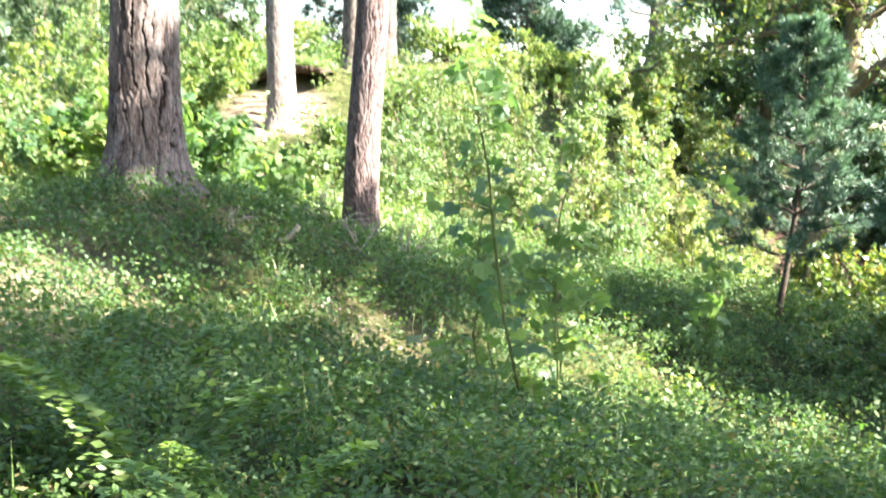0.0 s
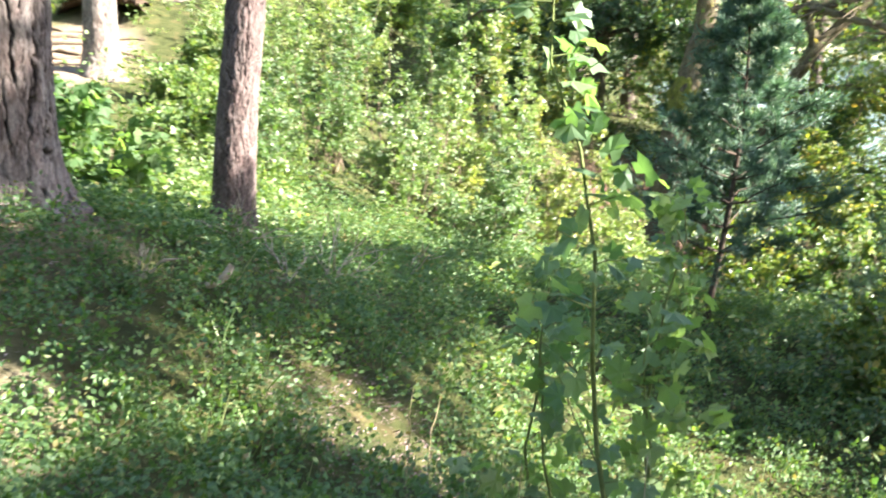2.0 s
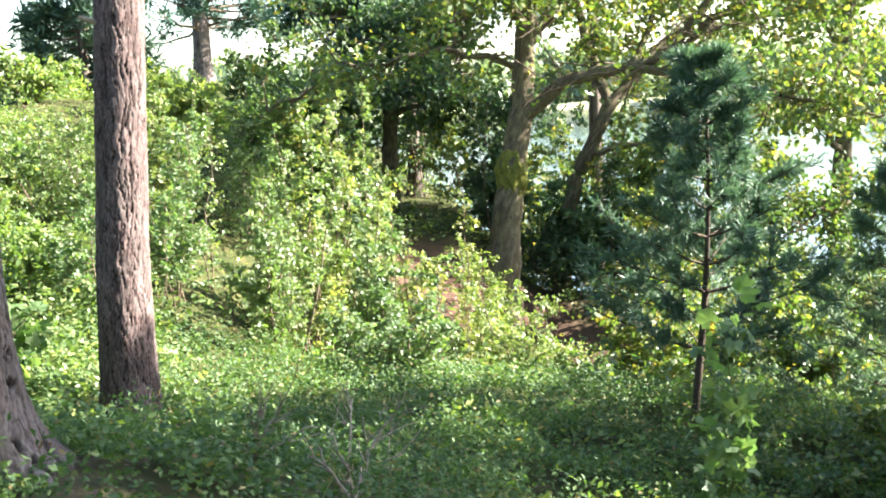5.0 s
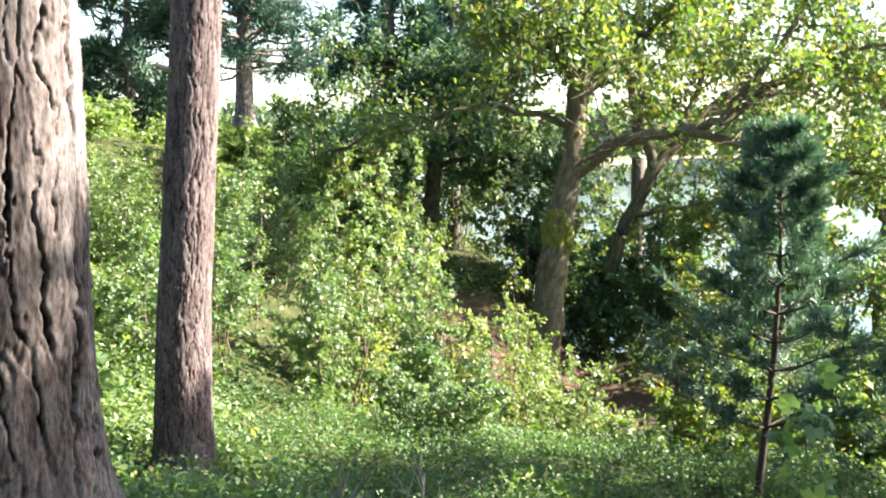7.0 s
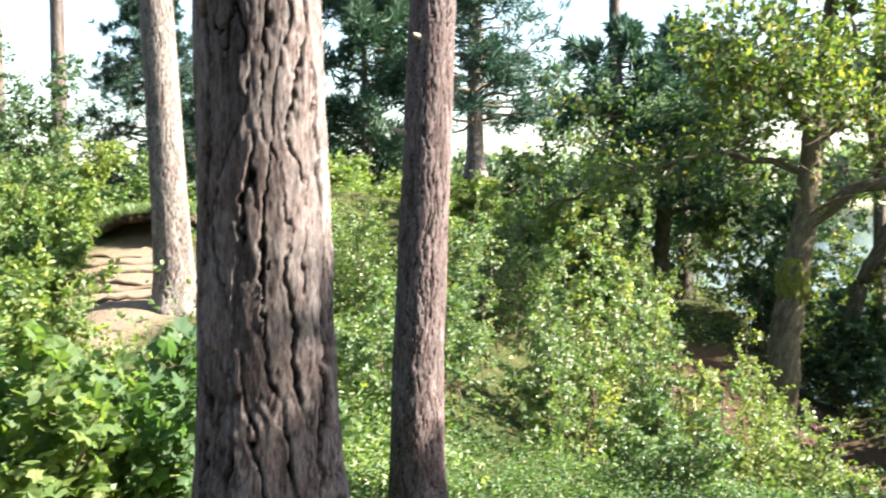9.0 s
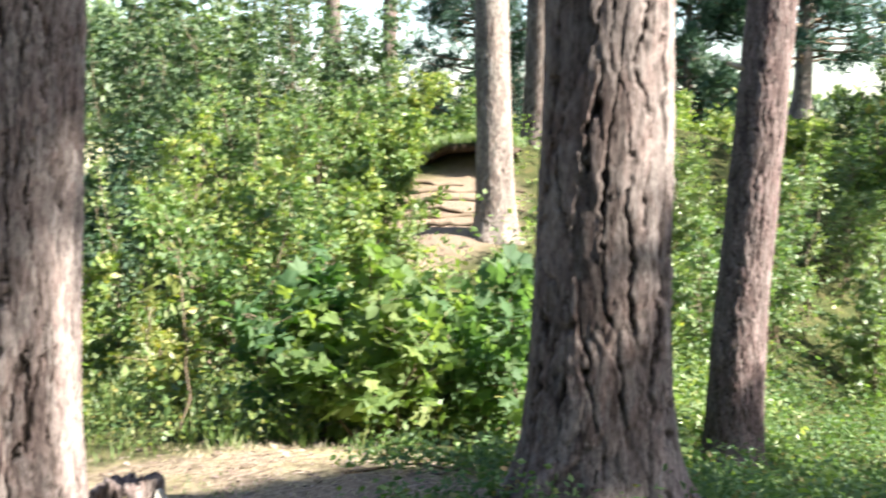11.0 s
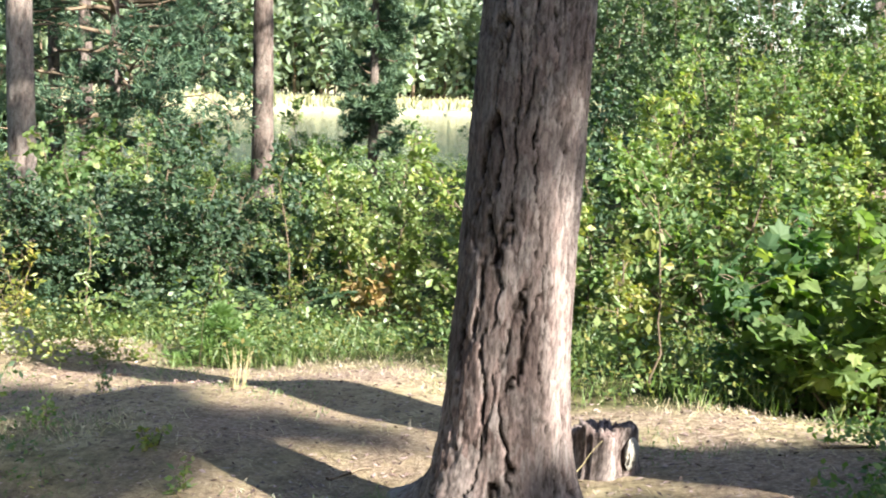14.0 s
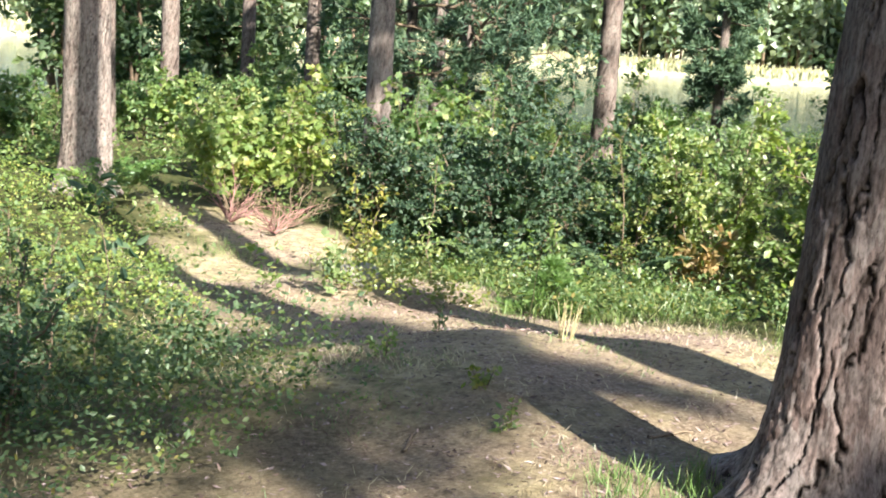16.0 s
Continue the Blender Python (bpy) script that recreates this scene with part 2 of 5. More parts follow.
def unit(v):
    return v / np.maximum(np.linalg.norm(v, axis=-1, keepdims=True), 1e-9)


def blades(points, along, length, width, r, fold=0.18, up=0.5, fancy=False):
    """Pointed leaves from their stalk ends: returns vertices and quads."""
    n = len(points)
    along = unit(along)
    side = r.normal(size=(n, 3))
    side[:, 2] *= up
    side = unit(side - (side * along).sum(1, keepdims=True) * along)
    normal = np.cross(along, side)
    length = np.broadcast_to(length, (n,))[:, None]
    width = np.broadcast_to(width, (n,))[:, None]
    if fancy:
        rise = normal * length * fold * r.uniform(0.2, 1, (n, 1))
        droop = -normal * length * 0.25 * r.uniform(0, 1, (n, 1))
        tip = points + along * length + droop
        e1, e2 = points + along * length * 0.26 + rise, points + along * length * 0.68 + rise + droop * 0.4
        v = np.stack([points, e1 + side * width * 0.46, e2 + side * width * 0.42, tip, e2 - side * width * 0.42, e1 - side * width * 0.46], 1).reshape(-1, 3)
        k = np.arange(n)[:, None] * 6
        return v, np.concatenate([k + [[0, 1, 2, 3]], k + [[0, 3, 4, 5]]])
    mid = points + along * length * 0.48 + normal * length * fold * r.uniform(-0.3, 1, (n, 1))
    v = np.stack([points, mid + side * width * 0.5, points + along * length, mid - side * width * 0.5], 1).reshape(-1, 3)
    return v, np.arange(4 * n).reshape(n, 4)


def lobed(points, along, size, r, droop=0.3):
    """Five-lobed leaves, one connected fan of lobes each: returns vertices and quads."""
    n = len(points)
    along = unit(along)
    side = r.normal(size=(n, 3))
    side[:, 2] *= 0.3
    side = unit(side - (side * along).sum(1, keepdims=True) * along)
    normal = np.cross(along, side)
    normal *= np.where(normal[:, 2:3] < 0, -1.0, 1.0)
    size = np.broadcast_to(size, (n,))[:, None]
    ring = [(-2.4, .46), (-1.7, .66), (-1.25, .54), (-.82, .88), (-.40, .70), (0, 1.0), (.40, .70), (.82, .88), (1.25, .54), (1.7, .66), (2.4, .46)]
    rows = [points + along * size * 0.25]
    for a, d in ring:
        d = d * r.uniform(0.88, 1.12, (n, 1))
        rows.append(points + along * size * (0.25 + 0.75 * d * math.cos(a)) + side * size * 0.75 * d * math.sin(a) - normal * size * droop * d ** 2 * r.uniform(0.1, 1.0, (n, 1)))
    v = np.stack(rows, 1).reshape(-1, 3)
    k = np.arange(n)[:, None] * 12
    return v, np.concatenate([k + [[0, j, j + 1, j + 2]] for j in (1, 3, 5, 7, 9)])


def tubes(lines, sides=5):
    """Tapered round limbs in one mesh. lines: (points, radii)."""
    vs, qs, base = [], [], 0
    ang = np.linspace(0, 2 * np.pi, sides, endpoint=False)
    for pts, rad in lines:
        pts, rad = np.asarray(pts, float), np.asarray(rad, float)
        t = unit(np.gradient(pts, axis=0))
        ref = np.where(np.abs(t[:, 2:3]) > 0.9, [[1.0, 0, 0]], [[0, 0, 1.0]])
        a = unit(np.cross(t, ref))
        b = np.cross(t, a)
        ring = pts[:, None] + rad[:, None, None] * (np.cos(ang)[None, :, None] * a[:, None] + np.sin(ang)[None, :, None] * b[:, None])
        k = len(pts)
        vs.append(ring.reshape(-1, 3))
        i, j = np.meshgrid(np.arange(k - 1), np.arange(sides), indexing="ij")
        q = np.stack([i * sides + j, i * sides + (j + 1) % sides, (i + 1) * sides + (j + 1) % sides, (i + 1) * sides + j], -1)
        qs.append(q.reshape(-1, 4) + base)
        base += k * sides
    return np.concatenate(vs), np.concatenate(qs)


def bend(start, end, r, wobble=0.06, sag=0.0, k=7):
    """A crooked line between two points."""
    start, end = np.asarray(start, float), np.asarray(end, float)
    s = np.linspace(0, 1, k)[:, None]
    span = np.linalg.norm(end - start)
    off = np.cumsum(r.normal(size=(k, 3)), 0) * wobble * span / k ** 0.5
    off -= off[0] + (off[-1] - off[0]) * s
    p = start + (end - start) * s + off
    p[:, 2] -= sag * span * (4 * s[:, 0] * (1 - s[:, 0]))
    return p


# ---- the lie of the land ----
LAND = np.array([(2.8, -3.5, -.55), (1.9, -2.4, -.28), (1.2, -1.4, -.2), (0, 0, 0), (-.6, -4, -.05), (0, 3.8, .22), (.77, 7, -.50), (.62, 5.4, -.22), (-1.75, 3.25, .03),
                 (-2.6, 3.9, 0), (-1.1, 5, .02), (-4, 3.7, -.1), (-5.3, 4.1, -.34), (-6.4, 5.1, -.42), (-7.8, 5.4, -.6), (-6.3, 9.4, -1.0), (-11, 5.5, -.4),
                 (-1, 11, .42), (-1.6, 12.8, .7), (-2.2, 13.6, 1.0), (-4.7, 20, 1.9), (1.5, 16, 1.4), (4.6, 29.4, 1.9), (6, 14, -2.0), (1.73, 2.9, -.6), (1.75, 2.3, -.60),
                 (1.1, 3.3, -.02), (5, 3, -1.6), (4.6, 6.8, -1.0), (3.7, 11, -1.5), (2.5, 1.9, -.65), (-5, 13, 0), (-14, 14, -.9), (9, 8, -2.1)])
WATER_Z = -2.35
LAND_MEAN = -0.7
LAND_W = np.linalg.solve((1 + ((LAND[:, None, :2] - LAND[None, :, :2]) ** 2).sum(-1) / 14.0) ** -1.5 + 0.01 * np.eye(len(LAND)), LAND[:, 2] - LAND_MEAN)


def sstep(a, b, x):
    t = np.clip((x - a) / (b - a), 0, 1)
    return t * t * (3 - 2 * t)


def gz(x, y):
    """Height of the ground."""
    x, y = np.asarray(x, float), np.asarray(y, float)
    sh = x.shape
    x, y = x.ravel(), y.ravel()
    d2 = (x[:, None] - LAND[:, 0]) ** 2 + (y[:, None] - LAND[:, 1]) ** 2
    z = LAND_MEAN + (1 + d2 / 14.0) ** -1.5 @ LAND_W
    # the worn bank at the head of the path
    bank = np.exp(-((x + 1.5) / .6) ** 6)
    z = z + bank * 0.11 * sstep(13.75, 13.9, y) * (1 - sstep(16, 20, y))
    # lake bed, far meadow
    r = np.hypot(x, y)
    ahead = sstep(-10, 12, y - 0.25 * np.abs(x))
    way = np.arctan2(x, np.maximum(y, 0.01))
    shore = 36 + 8 * sstep(-0.3, -0.05, way) - 20 * sstep(0.22, 0.45, way)
    z = z + (-4.2 - z) * ahead * sstep(shore - 10, shore + 4, r)
    far = 125 + 70 * sstep(-0.1, 0.3, way)
    z = z + (-1.6 - z) * sstep(far, far + 10, r) * ahead
    z = z + 0.05 * np.sin(x * 1.7 + 0.6 * y) * np.cos(y * 1.3 - 0.4 * x) * sstep(2, 6, r) + 0.025 * np.sin(3.7 * x + 1) * np.sin(4.1 * y)
    return z.reshape(sh)


def gz1(x, y):
    return float(gz(np.array([x]), np.array([y]))[0])


def blob(x, y, cx, cy, rx, ry, soft=0.35):
    d = np.hypot((x - cx) / rx, (y - cy) / ry)
    return 1 - sstep(1 - soft, 1 + soft, d)


def bare_mask(x, y):
    wob = 0.25 * np.sin(2.3 * x + 1.1 * y) + 0.2 * np.sin(3.1 * y - 1.7 * x)
    xx, yy = x + wob * 0.4, y + wob * 0.3
    m = blob(xx, yy, -2.2, 2.6, 2.3, 2.3)
    for e in ((-1.0, 4.5, 1.7, .75), (-4.4, 4.5, 2.4, .95), (-6.9, 5.2, 2.2, .75), (-9.0, 6.4, 1.6, .7), (-1.6, 12.0, .62, 2.0), (6.3, 15.2, 1.5, 1.6), (7.1, 13.3, 1.4, 1.5), (-.5, .5, 1.2, 2.2)):
        m = np.maximum(m, blob(xx, yy, *e))
    return m * (1 - 0.45 * blob(x, y, -4.4, 1.7, 1.5, 1.25, 0.3))


def sand_sun_mask(x, y):
    # sand on path and slope; the 0.4 patch paints the clearing's sunlit strip paler
    return np.maximum(blob(x, y, -1.5, 12.2, .8, 2.1), np.maximum(0.4 * blob(x, y, -5.2, 4.6, 2.8, .8), 0.7 * blob(x, y, 1.70, 2.95, .5, .35)))


def warped(n, near, far):
    s = np.linspace(-1, 1, n)
    return near * s + (far - near) * np.sign(s) * np.abs(s) ** 5


gx, gy = np.meshgrid(warped(360, 16, 900) - 1, warped(360, 16, 900) + 6, indexing="xy")
gv = np.stack([gx.ravel(), gy.ravel(), gz(gx, gy).ravel()], -1)
ii, jj = np.meshgrid(np.arange(359), np.arange(359), indexing="ij")
gq = np.stack([ii * 360 + jj, ii * 360 + jj + 1, (ii + 1) * 360 + jj + 1, (ii + 1) * 360 + jj], -1).reshape(-1, 4)
ground_mesh = np_mesh("ground", gv, gq, True)
put_attr(ground_mesh, "path", bare_mask(gv[:, 0], gv[:, 1]))
put_attr(ground_mesh, "sand", sand_sun_mask(gv[:, 0], gv[:, 1]))
# the shade-darkened litter: full on the oak slope, weaker on the clearing
put_attr(ground_mesh, "shaded_mould", np.maximum(sstep(2.5, 4.0, gv[:, 0]) * sstep(8, 10, gv[:, 1]), 0.35 * blob(gv[:, 0], gv[:, 1], -1.8, 2.6, 2.4, 1.9)))
put_attr(ground_mesh, "field", sstep(112, 122, np.hypot(gv[:, 0], gv[:, 1])))
tagged(link("ground", ground_mesh, GROUND), "forest floor of brown litter, dry grass and bare sand", "ground", kind="structure")

wx, wy = np.meshgrid(np.linspace(-230, 230, 3), np.linspace(8, 260, 3), indexing="xy")
wv = np.stack([wx.ravel(), wy.ravel(), np.full(9, WATER_Z)], -1)
wq = [(0, 1, 4, 3), (1, 2, 5, 4), (3, 4, 7, 6), (4, 5, 8, 7)]
tagged(link("water", np_mesh("water", wv, np.array(wq)), WATER), "calm blue lake beyond the trees", "lake", kind="structure")

# ---- trees ----


def wave(theta, z, radius, cu, cv, r):
    """Smooth noise on the skin of a trunk, stretched upwards; joins up round the trunk."""
    nu, nv = max(4, int(round(2 * np.pi * radius / cu))), int(np.ceil((z.max() + 1) / cv)) + 3
    g = r.normal(size=(nu, nv))
    u, v = (theta / (2 * np.pi)) % 1 * nu, np.maximum(z + 0.5, 0) / cv
    iu, iv = np.floor(u).astype(int), np.floor(v).astype(int)
    fu, fv = u - iu, v - iv
    fu, fv = fu * fu * (3 - 2 * fu), fv * fv * (3 - 2 * fv)
    i0, i1, j0, j1 = iu % nu, (iu + 1) % nu, np.clip(iv, 0, nv - 1), np.clip(iv + 1, 0, nv - 1)
    return (g[i0, j0] * (1 - fu) + g[i1, j0] * fu) * (1 - fv) + (g[i0, j1] * (1 - fu) + g[i1, j1] * fu) * fv


def plates(theta, z, radius, cu, cv, seed):
    """Bark scales: distance to the nearest crack, how deep that crack is, and a height of its own for each scale."""
    r = np.random.default_rng(seed)
    nu, nv = max(5, int(round(2 * np.pi * radius / cu))), int(np.ceil((z.max() + 1) / cv)) + 3
    jx, jy, tall = r.uniform(-0.42, 0.42, (nu, nv)), r.uniform(-0.45, 0.45, (nu, nv)), r.uniform(0, 1, (nu, nv))
    u = theta / (2 * np.pi) * nu + 0.30 * wave(theta, z, radius, cu * 1.2, cv * 0.6, r) + 0.10 * wave(theta, z, radius, cu * 0.35, cv * 0.10, r) + 0.06 * wave(theta, z, radius, cu * 0.15, cv * 0.05, r)
    v = np.maximum(z + 0.5, 0) / cv + 0.25 * wave(theta, z, radius, cu * 0.8, cv * 0.4, r) + 0.10 * wave(theta, z, radius, cu * 0.25, cv * 0.12, r)
    iu, iv = np.floor(u).astype(int), np.floor(v).astype(int)
    best, second = np.full(z.shape, 9.0), np.full(z.shape, 9.0)
    own, du, dv, du2, dv2 = (np.zeros(z.shape) for _ in range(5))
    for a in (-1, 0, 1):
        for c in (-1, 0, 1):
            ju, jv = (iu + a) % nu, np.clip(iv + c, 0, nv - 1)
            x = iu + a + 0.5 + jx[ju, jv] + 0.5 * ((iv + c) % 2) - u
            y = iv + c + 0.5 + jy[ju, jv] - v
            d = np.hypot(x, y * 0.8)
            nearer = d < best
            between = ~nearer & (d < second)
            second = np.where(nearer, best, np.where(between, d, second))
            du2, dv2 = np.where(nearer, du, np.where(between, x, du2)), np.where(nearer, dv, np.where(between, y, dv2))
            best, own = np.where(nearer, d, best), np.where(nearer, tall[ju, jv], own)
            du, dv = np.where(nearer, x, du), np.where(nearer, y, dv)
    sideways = np.abs(du2 - du) / (np.abs(du2 - du) + np.abs(dv2 - dv) + 1e-6)
    return second - best, 0.22 + 0.78 * sstep(0.3, 0.6, sideways), own


def pine_trunk(path, radii, around, up, cell, depth, flare, seed, roots=()):
    """A trunk with furrowed bark plates and a flared foot; path and radii from the foot upwards."""
    r = np.random.default_rng(seed)
    path = np.asarray(path, float)
    seg = np.r_[0, np.cumsum(np.linalg.norm(np.diff(path, axis=0), axis=1))]
    s = np.linspace(0, 1, up)
    s = np.where(s < 0.8, s / 0.8 * 3.9, 3.9 + (s - 0.8) / 0.2 * (seg[-1] - 3.9)) if seg[-1] > 6 else s * seg[-1]
    centre = np.stack([np.interp(s, seg, path[:, i]) for i in range(3)], -1)
    kern = np.ones(max(3, up // 12)) / max(3, up // 12)
    for i in range(2):
        pad = np.pad(centre[:, i], len(kern), mode="edge")
        centre[:, i] = np.convolve(pad, kern, "same")[len(kern):-len(kern)]
    rad = np.interp(s, seg, radii)
    th = np.linspace(0, 2 * np.pi, around, endpoint=False)
    S, TH = np.meshgrid(s, th, indexing="ij")
    edge, crack, own = plates(TH, S, radii[0], cell[0], cell[1], seed)
    edge2, crack2, own2 = plates(TH, S, radii[0], cell[0] * 0.42, cell[1] * 0.38, seed + 500)
    width = 0.15 + 0.09 * wave(TH, S, radii[0], cell[0] * 0.9, cell[1] * 0.7, r)
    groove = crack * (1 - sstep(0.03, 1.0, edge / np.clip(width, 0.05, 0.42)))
    flake = (0.35 + 0.65 * crack2) * (1 - sstep(0.03, 0.14, edge2))
    worn = 0.35 + 0.65 * sstep(-0.5, 0.9, wave(TH, S, radii[0], 0.16, 0.5, r))
    low_band = sstep(0.2, 1.2, wave(TH, S, radii[0], 0.13, 1.3, r))
    scaly = wave(TH, S, radii[0], 0.03, 0.06, r) * 0.03 + wave(TH, S, radii[0], 0.015, 0.025, r) * 0.03
    h = 0.70 + 0.26 * own + worn * (0.22 * own2 - 0.20 * flake) - (0.66 + 0.30 * own) * groove - 0.18 * low_band + scaly
    lobes = 0.55 + 0.45 * np.cos(TH * 5 + seed) * np.cos(TH * 2 + 1 + seed)
    above = np.maximum(S - 0.3, 0)
    grow = 1 + flare * np.exp(-above / 0.13) * (0.35 + lobes) + 0.45 * flare * np.exp(-above / 0.45)
    R = rad[:, None] * grow
    for at, reach in roots:
        dth = (TH - at + np.pi) % (2 * np.pi) - np.pi
        R = R + reach * np.exp(-(dth / 0.40) ** 2) * (0.35 * np.exp(-above / 0.05) + 0.65 * np.exp(-above / 0.19))
    R = R + depth * (h - 0.8) * np.minimum(1, rad / radii[0])[:, None]
    v = np.stack([centre[:, 0:1] + R * np.cos(TH), centre[:, 1:2] + R * np.sin(TH), np.repeat(centre[:, 2:3], around, 1)], -1).reshape(-1, 3)
    i, j = np.meshgrid(np.arange(up - 1), np.arange(around), indexing="ij")
    q = np.stack([i * around + j, i * around + (j + 1) % around, (i + 1) * around + (j + 1) % around, (i + 1) * around + j], -1).reshape(-1, 4)
    me = np_mesh("trunk", v, q, True)
    # plate drops to 0 in the grooves, where the painted crack shade shows
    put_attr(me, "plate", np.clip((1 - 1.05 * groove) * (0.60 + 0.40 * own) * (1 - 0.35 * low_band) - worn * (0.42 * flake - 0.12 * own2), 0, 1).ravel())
    return me


def needle_tufts(centres, outward, r, per, length, width):
    n = len(centres)
    p = np.repeat(centres, per, 0) + r.normal(size=(n * per, 3)) * length * 0.12
    d = np.repeat(unit(outward), per, 0) * 0.8 + r.normal(size=(n * per, 3)) * 0.75
    d[:, 2] += 0.25
    return blades(p, d, length * r.uniform(0.6, 1.15, n * per), width, r, 0.05, 1.0)


def pine_crown(thing, top, base_z, height, spread, r, limbs, tufts, per, length, width, mat, low=0.35, sub=3):
    """Whorled limbs with needle tufts along their outer parts. top(h): the trunk's axis at a height."""
    lines, cs, outs = [], [], []
    for k in range(limbs):
        f = low + (1 - low) * (k + r.uniform(0, 1)) / limbs
        h = base_z + height * f
        a = r.uniform(0, 2 * np.pi)
        shape = math.sin(min(1.0, (1.04 - f) / (1.04 - low) * 1.25 + 0.05) * np.pi / 2)
        reach = spread * shape * r.uniform(0.6, 1.15)
        o = np.array(top(h))
        e = o + np.array([math.cos(a) * reach, math.sin(a) * reach, reach * r.uniform(-0.12, 0.4)])
        line = bend(o, e, r, 0.10, r.uniform(-0.04, 0.08))
        lines.append((line, np.linspace(0.012 + reach * 0.016, 0.004, len(line))))
        for _ in range(sub):
            u = r.uniform(0.3, 0.95)
            q = np.array([np.interp(u * 6, np.arange(7), line[:, i]) for i in range(3)])
            d = unit((e - o) + r.normal(size=3) * reach * 0.7)
            e2 = q + d * reach * r.uniform(0.2, 0.45)
            l2 = bend(q, e2, r, 0.1, -0.05, 5)
            lines.append((l2, np.linspace(0.008 + reach * 0.005, 0.003, 5)))
            for _ in range(max(1, tufts // (sub + 1))):
                w = r.uniform(0.15, 1.0)
                cs.append(q + (e2 - q) * w + r.normal(size=3) * reach * 0.06)
                outs.append(d)
        for _ in range(max(1, tufts // (sub + 1))):
            w = r.uniform(0.35, 1.0)
            cs.append(o + (e - o) * w + r.normal(size=3) * reach * 0.06)
            outs.append(e - o)
    v, q = tubes(lines, 3)
    tagged(link("limb_mass", np_mesh("limb_mass", v, q, True), TWIG, thing, "bare brown limbs"), kind="stuff")
    v, q = needle_tufts(np.array(cs), np.array(outs), r, per, length, width)
    link("crown", np_mesh("crown", v, q), mat, thing, "clumped dark green needles")


def thing_at(name, x, y, label, category, group="", z=None):
    ob = new(name)
    ob.empty_display_size = 0.1
    ob.location = (x, y, gz1(x, y) if z is None else z)
    return tagged(ob, label, category, group)


def pine(x, y, radius, height, seed, lean=(0, 0), label="tall pine with furrowed grey-brown bark", near=False, crown=(0.45, 1.7), bends=(), flare=0.35, dense=1.0, roots=(), cell=None, stubs=0, mat=None, deep=0.02, needle=0.30, fine=None, clump=20):
    r = np.random.default_rng(seed)
    t = thing_at("pine_tree", x, y, label, "pine tree", "pines")
    path = [(0, 0, -0.3)]
    for f in np.linspace(0.06, 1, 12):
        b = sum(am * math.exp(-((f * height - at) / wd) ** 2) for at, wd, am in bends)
        path.append((lean[0] * f * height + b, lean[1] * f * height, f * height))
    path = np.array(path)
    radii = [radius * 1.05] + [radius * (1 - 0.72 * f ** 1.1) for f in np.linspace(0.06, 1, 12)]
    around, up = fine or ((150, 300) if near else (32, 70))
    cell = cell or ((0.085, 0.30) if near else (0.10, 0.24))
    me = pine_trunk(path, radii, around, up, cell, deep if near else 0.016, flare, seed, roots)
    link("trunk", me, mat or (BARK if near else BARK_FAR_SHADED), t)
    def top(h):
        return [np.interp(h, path[:, 2], path[:, i]) for i in range(3)]
    if stubs:
        for _ in range(stubs):
            h = r.uniform(1.6, 3.4)
            o, a = np.array(top(h)), r.uniform(0, 6.28)
            e = o + np.array([math.cos(a), math.sin(a), 0.2]) * (radius + r.uniform(0.03, 0.09))
            v, q = tubes([(bend(o, e, r, 0.05, 0, 4), np.linspace(0.03, 0.012, 4))], 6)
            link("branch_stub", np_mesh("branch_stub", v, q, True), DEADWOOD, t, "short broken dead branch stub")
    if crown:
        n = int((34 if crown[0] < 0.45 else 20) * dense)
        pine_crown(t, top, 0, height, crown[1], r, n, clump if needle > 0.2 else 30, int(2.7 / needle), needle, needle * 0.15, NEEDLE, crown[0])
    return t


